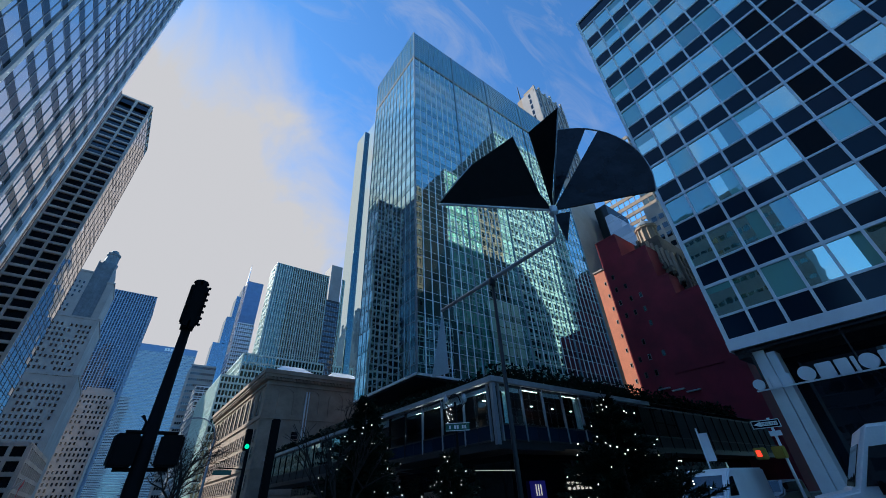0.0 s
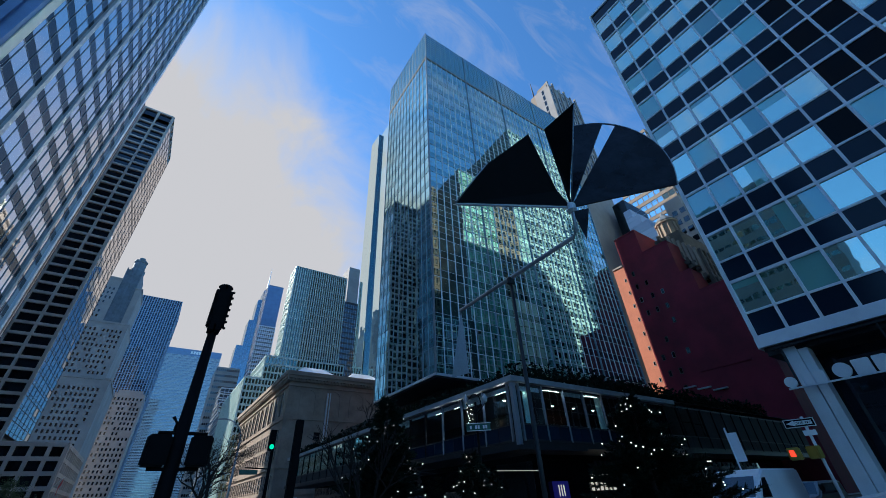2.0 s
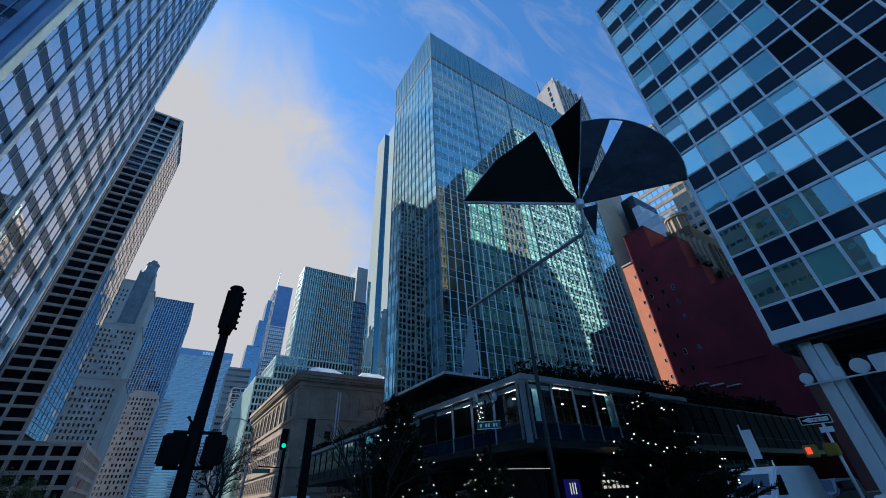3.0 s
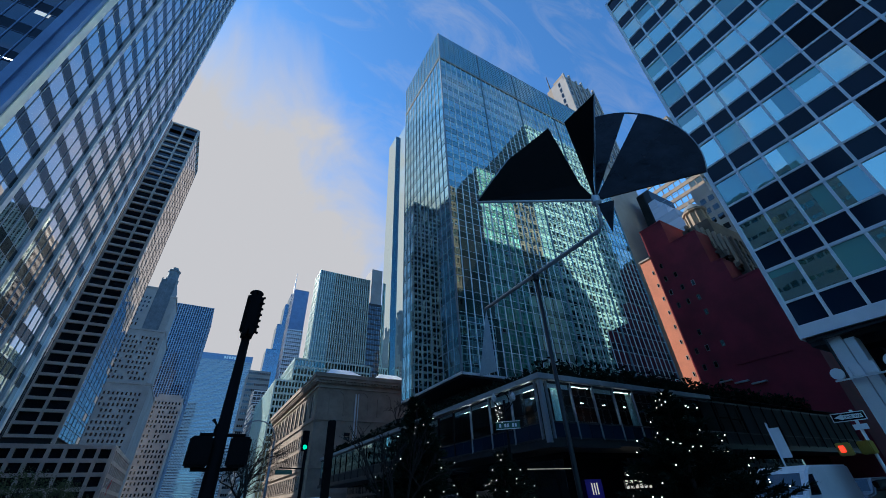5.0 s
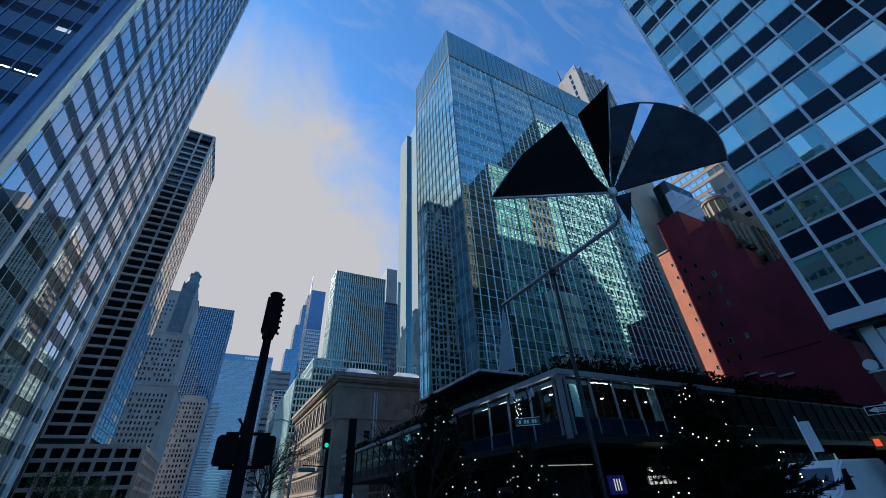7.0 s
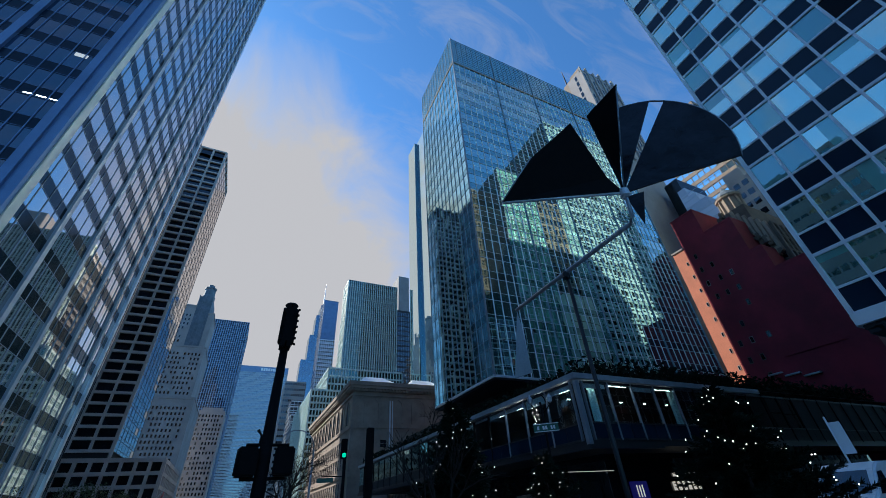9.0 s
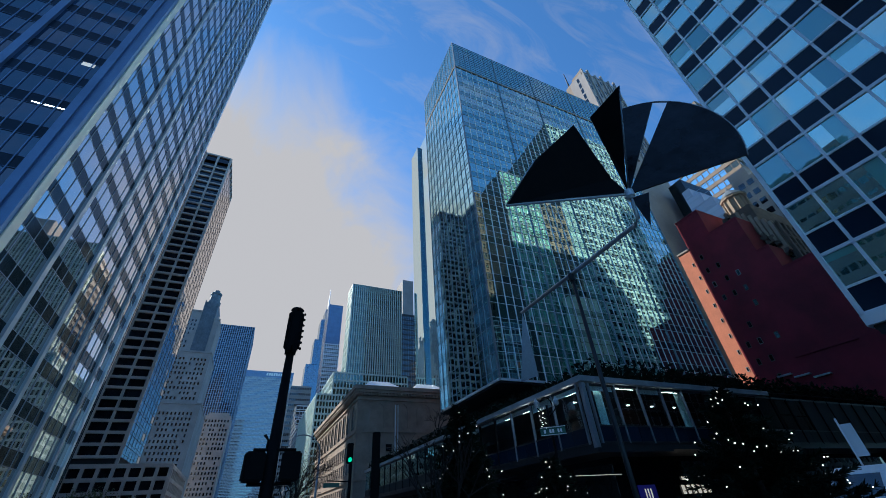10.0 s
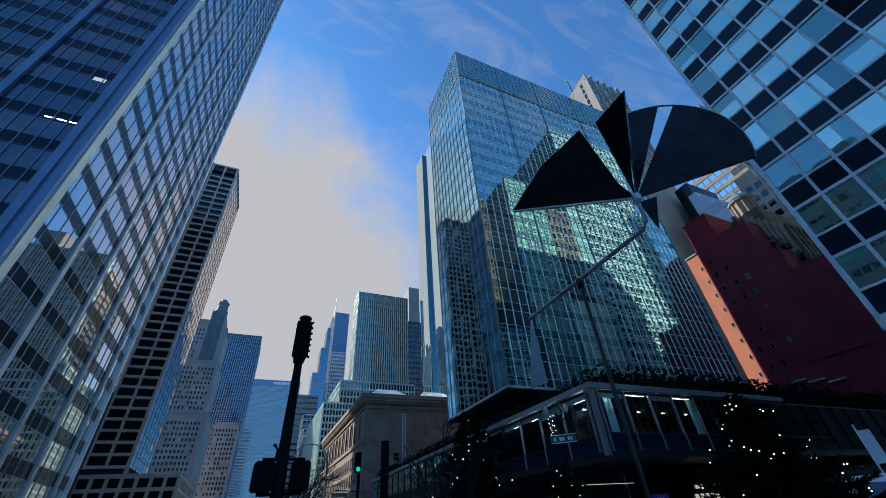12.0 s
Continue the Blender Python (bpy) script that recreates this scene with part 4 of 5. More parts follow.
for k in range(7):
    box_part("step", 118, 140, 24 + k * 1.5, 38, 56 + k * 3.6, 56 + (k + 1) * 3.6, "limestone", wb)
box_part("body", 118, 140, 24, 38, 0, 56, "limestone", wb)
for k in range(12):
    for j in range(6):
        piece("window", wb, "dark_glass", (118, 22), (0, 1), EAST, 1.2 + j * 2.4, 2.8 + j * 2.4, 35 + k * 3.6, 36.8 + k * 3.6, 0.05)

tower("striped_tower", "tan and blue banded office tower", 175, 206, 49, 73, 0, 167,
      dict(e=dict(cols=8, rows=32, win="plaza_glass", bar="tan_stone", sill=0.0, mull=0.2, rail=2.0, out=0.4), n=dict(cols=8, rows=32, win="plaza_glass", bar="tan_stone", sill=0.0, mull=0.2, rail=2.0, out=0.4)))

# added out of sight: these two only darken reflections in the banded tower
tower("dark_backstreet_tower", "unseen dark glass tower added to darken mirrored panes", 66, 71, 212, 300, 0, 115,
      dict(e=dict(cols=30, rows=28, win="dark_glass", bar="dark_metal", mull=0.3, rail=0.6), n=dict(cols=5, rows=28, win="dark_glass", bar="dark_metal")))

tower("dark_backstreet_slab", "taller unseen dark glass slab added to darken mirrored panes", 60, 65.8, 262, 298, 0, 144,
      dict(e=dict(cols=12, rows=34, win="dark_glass", bar="dark_metal", mull=0.3, rail=0.6)))

# ---- blocks behind the camera, seen in the glass ----
SIDE = dict(mull=0.2, rail=0.3, out=0.25)
tower("green_street_tower", "green glass office tower on the side street", 60.6, 74.6, -26, 4.5, 0, 98,
      dict(s=dict(cols=10, rows=26, win="street_green", bar="steel_grey", fill="street_green", sill=0.35, **SIDE)))
tower("tan_street_tower", "tan stone tower with paired windows", 75, 84, -26, 4.5, 0, 88,
      dict(s=dict(cols=5, rows=24, win="dark_glass", bar="tan_stone", fill="dark_stone", sill=0.3, mull=0.6, rail=0.5, out=0.2)))
tower("cream_street_block", "cream stone block with few windows", 73.5, 84, 5.0, 7.5, 0, 50,
      dict(s=dict(cols=3, rows=6, win="cream_metal", bar="tan_stone", mull=0.15, rail=0.2, out=0.1)), core="cream_metal")
tower("slim_green_tower", "dark green glass tower with fine mullions", 84.5, 90, -26, 4.5, 0, 112,
      dict(s=dict(cols=10, rows=28, win="green_glass", bar="pale_green", fill="street_green", sill=0.25, mull=0.15, rail=0.3, out=0.2)))
PALE = dict(win="dark_glass", bar="pale_green", mull=0.42, rail=0.85, out=0.35)
wst = tower("white_street_tower", "white gridded office tower on the side street", 90.5, 125, -26, 4.5, 0, 138,
            dict(s=dict(cols=16, rows=36, **PALE)))
box_part("rear_core", 125, 146, -40, -13, 0, 138, "dark_metal", wst)
facade(wst, (125.0, 4.5), (0.8, -0.6), (0.6, 0.8), 27.0, 0, 138, 12, 36, **PALE)
tower("dark_avenue_tower", "dark brown tower behind an office block", 50.3, 67.8, -45, -10, 0, 99.5,
      dict(s=dict(cols=12, rows=26, win="dark_glass", bar="dark_stone", mull=0.5, rail=0.7, out=0.3)), core="dark_stone")
tower("east_corner_block", "pale banded office block with ribbon windows", -60, -23, -60, -2, 0, 30,
      dict(w=dict(cols=24, rows=8, win="green_glass", bar="limestone", mull=0.3, rail=1.7, out=0.3)))
tower("east_street_tower", "pale banded tower on the eastern side street", -95, -70, 8, 32, 0, 70,
      dict(w=dict(cols=12, rows=18, win="green_glass", bar="limestone", mull=0.4, rail=1.6)))

# ---- median: wind sculpture ----
def tube(name, pts, radii, mat, parent=None, seg=12, label=""):
    """A round bar along a path."""
    v, f = [], []
    pts = [Vector(p) for p in pts]
    for k, p in enumerate(pts):
        d = (pts[min(k + 1, len(pts) - 1)] - pts[max(k - 1, 0)]).normalized()
        a = d.orthogonal().normalized() if abs(d.z) > 0.9 else d.cross(Vector((0, 0, 1))).normalized()
        b = d.cross(a)
        r = radii[k] if isinstance(radii, (list, tuple)) else radii
        v += [p + (a * math.cos(2 * math.pi * i / seg) + b * math.sin(2 * math.pi * i / seg)) * r for i in range(seg)]
    for k in range(len(pts) - 1):
        for i in range(seg):
            j = (i + 1) % seg
            f.append((k * seg + i, k * seg + j, (k + 1) * seg + j, (k + 1) * seg + i))
    f += [tuple(range(seg))[::-1], tuple((len(pts) - 1) * seg + i for i in range(seg))]
    ob = link_mesh(name, v, f, mat, parent, label)
    for p in ob.data.polygons:
        p.use_smooth = len(p.vertices) == 4
    return ob


def plate(name, rim, mat, parent, thick=0.035, label=""):
    """A sheet-metal blade with a folded rim."""
    ob = link_mesh(name, rim, [tuple(range(len(rim)))], mat, parent, label)
    m = ob.modifiers.new("thick", "SOLIDIFY")
    m.thickness, m.offset = thick, 0.0
    return ob


HUB = Vector((6.46, 3.9, 7.26))
POST = Vector((6.45, 6.15, 0.16))
sc = thing("wind_sculpture", "dark sheet-metal wind sculpture on a steel post", "sculpture")
tube("post", [POST, POST + Vector((0, 0, 2.0)), POST + Vector((0, 0, 6.3))], [0.055, 0.05, 0.040], "dark_metal", sc)
lathe("base_plate", [(0.28, 0.16), (0.28, 0.19), (0.1, 0.22)], POST.x, POST.y, "grey_metal", sc)
lathe("bearing", [(0.075, 6.3), (0.085, 6.34), (0.085, 6.46), (0.07, 6.5)], POST.x, POST.y, "dark_metal", sc)
tube("arm", [(6.47, 8.4, 6.46), (6.45, 6.15, 6.48), (6.44, 4.05, 6.5), (6.44, 3.93, 6.6), HUB + Vector((0, 0, -0.2)), HUB], [0.05, 0.055, 0.05, 0.045, 0.04, 0.04], "steel_grey", sc)
lathe("hub", [(0.06, 7.12), (0.11, 7.18), (0.11, 7.34), (0.05, 7.4)], HUB.x, HUB.y, "steel", sc)
# hanging tail plate
plate("tail_blade", [(6.47, 8.38, 6.42), (6.20, 8.64, 4.50), (6.52, 8.28, 4.58), (6.5, 8.34, 5.9)], "steel_grey", sc, 0.03, "pale steel tail plate")
side = Vector((0.517, -0.856, 0.0))


def fan(a0, a1, r0, r1, bend):
    """A sector of a bowl: out from the hub between two angles."""
    n = 14
    pts = []
    for i in range(n + 1):
        a = radians(a0 + (a1 - a0) * i / n)
        r = 2.62 - 0.45 * ((a1 - a0) and max(0.0, (62 - (a0 + (a1 - a0) * i / n)) / 66)) ** 1.2
        pts.append(HUB + side * (r1 * r * math.cos(a)) + Vector((0, 0, r1 * r * math.sin(a))))
    inner = [HUB + side * (r0 * math.cos(radians(a))) + Vector((0, 0, r0 * math.sin(radians(a)))) for a in (a1, a0)]
    return pts + inner


plate("fan_blade", fan(-5.5, 53, 0.10, 1.0, 0), "sheet_metal", sc, 0.04)
plate("fan_blade", fan(60.5, 77, 0.10, 1.0, 0), "sheet_metal", sc, 0.04)
edge = fan(-5.5, 77, 0.10, 1.0, 0)[:-2]
tube("fan_rim", edge, 0.022, "steel_grey", sc, 8)
# wide blade, swung towards the camera's side
A, B, C = HUB + Vector((-2.52, 1.14, -0.16)), HUB + Vector((-1.24, -0.2, 1.57)), HUB + Vector((-0.30, 0.06, 0.42))
bow = (A + B) / 2 + Vector((-0.12, 0.02, 0.10))
plate("wide_blade", [HUB, A, A * 0.72 + B * 0.28 + Vector((-0.08, 0, 0.06)), bow, A * 0.25 + B * 0.75 + Vector((-0.05, 0, 0.05)), B, C], "blade_black", sc, 0.04)
tube("blade_edge", [HUB + Vector((-0.1, 0.04, 0)), A], 0.03, "steel", sc, 8)
tube("blade_nose", [A, A * 0.72 + B * 0.28 + Vector((-0.08, 0, 0.06)), bow], 0.022, "grey_metal", sc, 8)
plate("tall_blade", [HUB, HUB + Vector((-0.86, -0.41, 1.77)), HUB + Vector((-0.70, -1.23, 1.94)), HUB + Vector((-0.05, -0.12, 0.4))], "blade_black", sc, 0.04)
tube("blade_edge", [HUB, HUB + Vector((-0.70, -1.23, 1.94))], 0.018, "grey_metal", sc, 8)
plate("small_blade", [HUB + Vector((0, 0, -0.12)), HUB + side * 0.36 + Vector((0, 0, -0.16)), HUB + side * 0.12 + Vector((0, 0, -0.95))], "sheet_metal", sc, 0.03)

# ---- signal pole with two crossing heads ----
pole = thing("signal_pole", "black traffic signal pole with two crossing heads", "traffic light")
PX, PY = 0.30, 9.0
tube("pole", [(PX, PY, 0.16), (PX, PY, 1.2), (PX, PY, 5.1)], [0.165, 0.14, 0.08], "black_paint", pole)
lathe("pole_base", [(0.30, 0.16), (0.30, 0.5), (0.2, 0.75)], PX, PY, "black_paint", pole)


def signal_head(parent, c, rot, lit=None, deep=0.26):
    body = rounded_box("signal_head", c, (0.34, deep, 1.07), "black_paint", parent, 0.03, rot)
    m = pose(*c, 0, 0, rot)
    for k in range(3):
        v, f = [], []
        for i in range(13):
            a = math.pi * (i / 12) * 1.25 - 0.39
            for d in (deep / 2 - 0.005, deep / 2 + 0.035):
                v.append(m @ Vector((0.13 * math.cos(a), d, 0.34 - 0.34 * k + 0.13 * math.sin(a))))
        f = [(2 * i, 2 * i + 1, 2 * i + 3, 2 * i + 2) for i in range(12)]
        vis = link_mesh("visor", v, f, "black_paint", body)
        vis.modifiers.new("thick", "SOLIDIFY").thickness = 0.008
        lens = Soup()
        ring = [m @ Vector((0.13 * math.cos(2 * math.pi * i / 16), deep / 2 + 0.008, 0.34 - 0.34 * k + 0.13 * math.sin(2 * math.pi * i / 16))) for i in range(16)]
        link_mesh("lens", ring, [tuple(range(16))], lit if lit and k == 2 else "black_paint", body)
    return body


rounded_box("signal_housing", (PX, PY, 5.41), (0.34, 0.33, 1.04), "black_paint", pole, 0.11)
lathe("housing_cap", [(0.15, 5.915), (0.12, 5.955), (0.05, 5.97)], PX, PY, "black_paint", pole, 16)
for k in range(7):
    rounded_box("hinge_stud", (PX + 0.18, PY - 0.06, 4.97 + 0.14 * k), (0.05, 0.05, 0.05), "black_paint", pole, 0.01)
signal_head(pole, (PX + 0.05, PY, 5.38), -90, None, 0.13)
signal_head(pole, (PX - 0.05, PY, 5.38), 90, None, 0.13)
for x in (-0.30, 0.36):
    hd = rounded_box("crossing_head", (PX + x, PY - 0.05, 2.64), (0.36, 0.24, 0.50), "black_paint", pole, 0.03, 10 if x < 0 else -8)
    rounded_box("hood", (PX + x, PY + 0.12, 2.66), (0.30, 0.14, 0.40), "black_paint", hd, 0.02, 10 if x < 0 else -8)
for z in (2.36, 2.93):
    tube("bracket", [(PX - 0.36, PY - 0.02, z), (PX + 0.42, PY - 0.02, z)], 0.03, "black_paint", pole, 8)
tube("bracket_finial", [(PX - 0.12, PY, 2.93), (PX - 0.12, PY, 3.1), (PX - 0.2, PY, 3.2)], [0.03, 0.02, 0.03], "black_paint", pole, 8)

# far green signal and its arm
sig = thing("green_signal", "traffic signal showing green on a dark mast", "traffic light")
tube("mast", [(5.6, 25.8, 0.16), (5.6, 25.8, 5.6)], 0.09, "black_paint", sig)
signal_head(sig, (5.42, 25.4, 5.0), 180, "green_lamp")
tube("arm", [(5.6, 25.8, 3.6), (4.3, 25.6, 3.65)], 0.03, "black_paint", sig, 8)
rounded_box("name_plate", (4.5, 25.4, 3.42), (0.9, 0.03, 0.22), "sign_green", sig, 0.008)

dk = thing("banner_post", "plain dark square post beside the planting", "post")
rounded_box("post", (3.12, 11.7, 1.95), (0.20, 0.16, 3.6), "black_paint", dk, 0.02)

# street name plate on a post with a scrolled bracket
st = thing("street_sign", "green street name plate on an ornate post", "sign")
tube("post", [(10.3, 12.8, 0.16), (10.3, 12.8, 5.0)], [0.07, 0.045], "black_paint", st)
tube("scroll", [(10.3 + 0.28 * math.sin(t / 8 * 4.4), 12.8, 4.75 + 0.28 * (1 - math.cos(t / 8 * 4.4))) for t in range(9)], 0.025, "black_paint", st, 8)
pl = rounded_box("plate", (10.15, 12.55, 4.02), (0.92, 0.03, 0.24), "sign_green", st, 0.008, -38)
fr = Soup()
for dz in (-0.135, 0.125):
    fr.beam((9.79, 12.82), (0.788, -0.616), (-0.616, -0.788), 0.0, 0.93, 0.01, 0.04, 4.02 + dz, 4.03 + dz + 0.012)
fr.make("plate_border", "white_paint", st)
for k, w in enumerate((0.10, 0.0, 0.10, 0.10, 0.0, 0.09, 0.09)):
    if w:
        b = Soup()
        b.beam((9.79, 12.82), (0.788, -0.616), (-0.616, -0.788), 0.12 + k * 0.1, 0.12 + k * 0.1 + w * 0.75, 0.02, 0.035, 3.96, 4.08)
        b.make("name_bar", "white_paint", st)

for dx, dy in ((-0.30, 0.24), (0.30, -0.24)):
    tube("lantern_arm", [(10.3, 12.8, 4.55), (10.3 + dx * 0.6, 12.8 + dy * 0.6, 4.75), (10.3 + dx, 12.8 + dy, 4.95)], 0.02, "black_paint", st, 8)
    lathe("lantern", [(0.03, 4.95), (0.09, 5.0), (0.11, 5.14), (0.05, 5.24), (0.02, 5.32)], 10.3 + dx, 12.8 + dy, "steel_grey", st, 10, "small globe lantern")
bm = bmesh.new()
for k in range(14):
    a = k * 1.9
    bmesh.ops.create_icosphere(bm, subdivisions=1, radius=0.017, matrix=Matrix.Translation((10.1 + 0.1 * math.cos(a), 12.95 + 0.1 * math.sin(a), 4.2 + 0.055 * k)))
part("light_string", bm, "bulb", st, "string of small white lights")

# one-way sign and crossing head at the corner
ow = thing("one_way_sign", "black and white one-way arrow sign on a pole", "sign")
tube("pole", [(20.6, 5.45, 0.16), (20.6, 5.45, 3.85)], 0.05, "steel", ow)
u, n = (0.25, -0.968), (-0.968, -0.25)
o = (20.35, 6.03)
for (a0, a1, z0, z1, d, mt, nm) in ((0, 0.95, 3.48, 3.78, 0.0, "white_paint", "plate"), (0.03, 0.92, 3.51, 3.75, 0.012, "black_paint", "field"), (0.3, 0.86, 3.56, 3.70, 0.024, "white_paint", "arrow_shaft")):
    b = Soup()
    b.beam(o, u, n, a0, a1, d, d + 0.012, z0, z1)
    b.make(nm, mt, ow)
at3 = lambda a, d, z: (o[0] + u[0] * a + n[0] * d, o[1] + u[1] * a + n[1] * d, z)
link_mesh("arrow_head", [at3(0.07, 0.037, 3.63), at3(0.32, 0.037, 3.53), at3(0.32, 0.037, 3.73)], [(0, 1, 2)], "white_paint", ow)
fc = bpy.data.curves.new("lettering", "FONT")
fc.body, fc.size, fc.extrude = "ONE WAY", 0.125, 0.002
tx = new("lettering", fc)
fc.materials.append(M["black_paint"])
tx.parent = ow
tx.matrix_basis = Matrix(((u[0], 0, n[0], at3(0.335, 0.042, 0)[0]), (u[1], 0, n[1], at3(0.335, 0.042, 0)[1]), (0, 1, 0, 3.585), (0, 0, 0, 1)))
b = Soup()
b.beam(o, u, n, 0.45, 0.85, 0.0, 0.02, 3.18, 3.36)
b.make("small_plate", "white_paint", ow)
ch = rounded_box("crossing_head", (20.3, 6.12, 2.62), (0.24, 0.42, 0.42), "yellow_case", ow, 0.03, 14)
rounded_box("crossing_head", (20.5, 5.55, 2.62), (0.24, 0.42, 0.42), "yellow_case", ow, 0.03, -20)
hand = rounded_box("stop_symbol", (20.17, 6.15, 2.63), (0.02, 0.16, 0.22), "red_lamp", ow, 0.006, 14)

# curved street lamp
lampst = thing("street_lamp", "tall street lamp with a curved arm", "street lamp")
lx, ly = 5.6, 38.0
tube("pole", [(lx, ly, 0.16), (lx, ly, 6.6)], [0.11, 0.07], "grey_metal", lampst)
tube("curved_arm", [(lx - 1.5 + 1.5 * math.cos(t / 10 * 2.6), ly, 6.6 + 1.5 * math.sin(t / 10 * 2.6)) for t in range(11)], 0.05, "grey_metal", lampst, 8)
rounded_box("lamp_head", (lx - 2.9, ly, 7.3), (0.6, 0.22, 0.14), "grey_metal", lampst, 0.03)


# ---- planting ----
def fir(name, x, y, height, radius, seed, label):
    """A lit fir: whorls of drooping boughs set with needles."""
    r = random.Random(seed)
    t = thing(name, label, "tree", "lit firs")
    tube("trunk", [(x, y, 0.16), (x, y, height * 0.5), (x, y, height)], [0.10, 0.06, 0.012], "bark", t, 8)
    s = Soup()
    tips = []
    z = 0.45
    while z < height - 0.05:
        k = 1 - z / height
        for i in range(int(5 + 12 * k)):
            a = r.uniform(0, 2 * math.pi)
            ln = radius * (k ** 0.85) * r.uniform(0.7, 1.25) + 0.06
            up = r.uniform(-0.25, 0.45)
            p0, p1 = Vector((x, y, z)), Vector((x + ln * math.cos(a), y + ln * math.sin(a), z + ln * up))
            d = p1 - p0
            sd = d.cross(Vector((0, 0, 1))).normalized()
            upv = sd.cross(d).normalized()
            s.quad(p0 + upv * 0.012, p0 - upv * 0.012, p1 - upv * 0.003, p1 + upv * 0.003)
            for q in range(int(30 + 80 * ln)):
                f = r.uniform(0.15, 1.0)
                c = p0 + d * f
                w = (sd * r.uniform(-1, 1) + upv * r.uniform(-0.6, 0.8) + d.normalized() * 0.7).normalized() * r.uniform(0.09, 0.21) * (1.2 - 0.5 * f)
                e = w.cross(Vector((r.gauss(0, 1), r.gauss(0, 1), r.gauss(0, 1)))).normalized() * 0.016
                s.quad(c - e, c + e, c + w + e * 0.4, c + w - e * 0.4)
            tips.append(p0 + d * r.uniform(0.96, 1.1))
        z += 0.105
    s.make("crown", "needle", t)
    r.shuffle(tips)
    ico = bpy.data.meshes.get("fairy_light")
    if ico is None:
        bm = bmesh.new()
        bmesh.ops.create_icosphere(bm, subdivisions=1, radius=0.013)
        ico = bpy.data.meshes.new("fairy_light")
        bm.to_mesh(ico)
        bm.free()
        ico.materials.append(M["bulb"])
    for p in tips[:BULBS]:
        b = new("fairy_light", ico)
        b.parent = t
        b.location = p
    return t


BULBS = 115
fir("fir_tree", 4.9, 9.9, 4.15, 1.45, 1, "dark fir tree strung with small white lights")
fir("fir_tree", 6.9, 9.0, 2.75, 1.25, 2, "short dark fir strung with small white lights")
fir("fir_tree", 9.3, 5.6, 3.65, 1.95, 3, "broad dark fir strung with small white lights")


def bare_tree(name, x, y, height, seed, label, z0=0.16, spread=0.55, depth=5):
    r = random.Random(seed)
    t = thing(name, label, "tree")
    limbs = Soup()

    def rod(p, q, ra, rb):
        d = (q - p).normalized()
        a = d.orthogonal().normalized()
        b = d.cross(a)
        k = len(limbs.v)
        for c, rad in ((p, ra), (q, rb)):
            limbs.v += [c + (a * math.cos(i * 1.2566) + b * math.sin(i * 1.2566)) * rad for i in range(5)]
        limbs.f += [(k + i, k + (i + 1) % 5, k + 5 + (i + 1) % 5, k + 5 + i) for i in range(5)]

    def grow(p, d, ln, rad, lev):
        q = p + d * ln
        rod(p, q, rad, rad * 0.72)
        if lev == 0:
            return
        for _ in range(3 if lev > 1 else 2):
            nd = (d + Vector((r.gauss(0, spread), r.gauss(0, spread), r.gauss(0.05, spread * 0.6)))).normalized()
            grow(q - d * ln * r.uniform(0, 0.25), nd, ln * r.uniform(0.6, 0.85), rad * 0.6, lev - 1)

    tube("trunk", [(x, y, z0), (x, y, z0 + height * 0.3)], [height * 0.022, height * 0.017], "bark", t, 8)
    for _ in range(3):
        grow(Vector((x, y, z0 + height * 0.28)), Vector((r.gauss(0, 0.4), r.gauss(0, 0.4), 1)).normalized(), height * 0.24, height * 0.012, depth)
    limbs.make("branching", "bark", t)
    return t


bare_tree("bare_tree", 3.4, 31.0, 6.4, 4, "leafless street tree in the planted median")
bare_tree("bare_tree", 4.6, 48.0, 7.5, 6, "leafless street tree with fine twigs")
bare_tree("bare_tree", 7.0, 70.0, 8.0, 8, "leafless street tree farther along the median")
bare_tree("roof_tree", 24.6, 55.0, 5.6, 9, "small leafless tree on the podium roof", 9.53, 0.45, 4)
bare_tree("bare_tree", 4.1, 9.2, 3.3, 12, "leafless shrub with upright twigs among firs", 0.16, 0.3, 4)


def leafy_tree(x, y, height, seed):
    r = random.Random(seed)
    t = thing("leafy_tree", "small street tree with thin yellow-green leaves", "tree")
    tube("trunk", [(x, y, 0.16), (x + 0.1, y, height * 0.45), (x, y, height * 0.8)], [0.14, 0.1, 0.04], "bark", t, 8)
    s = Soup()
    cs = [Vector((x + r.gauss(0, height * 0.2), y + r.gauss(0, height * 0.2), height * r.uniform(0.5, 1.0))) for _ in range(16)]
    for c in cs:
        tube("limb", [(x, y, height * 0.42), c], [0.05, 0.015], "bark", t, 5)
        for _ in range(110):
            p = c + Vector((r.gauss(0, 1), r.gauss(0, 1), r.gauss(0, 0.8))) * height * 0.075
            a = Vector((r.gauss(0, 1), r.gauss(0, 1), r.gauss(0, 1))).normalized() * 0.13
            b = Vector((r.gauss(0, 1), r.gauss(0, 1), r.gauss(0, 1))).normalized() * 0.09
            s.quad(p - a, p - b, p + a, p + b)
    s.make("crown", "lawn_leaf", t)


leafy_tree(-18.5, 78, 7.2, 3)
leafy_tree(-18.2, 92, 6.8, 5)
leafy_tree(-18.4, 110, 7.4, 7)

fl = thing("flag", "striped flag hanging from a slanted pole", "flag")
tube("flagpole", [(-23.8, 184.0, 9.5), (-21.0, 181.5, 13.0)], 0.09, "steel", fl, 6)
v = []
for i in range(9):
    for j in range(2):
        v.append((-21.2 - 0.05 * i + 0.12 * math.sin(i), 181.7 + 0.22 * i * (1 - j) * 0.2 + j * 1.8, 12.9 - i * 0.55 - j * 0.6))
cl = link_mesh("cloth", v, [(2 * i, 2 * i + 2, 2 * i + 3, 2 * i + 1) for i in range(8)], "flag_red", fl)
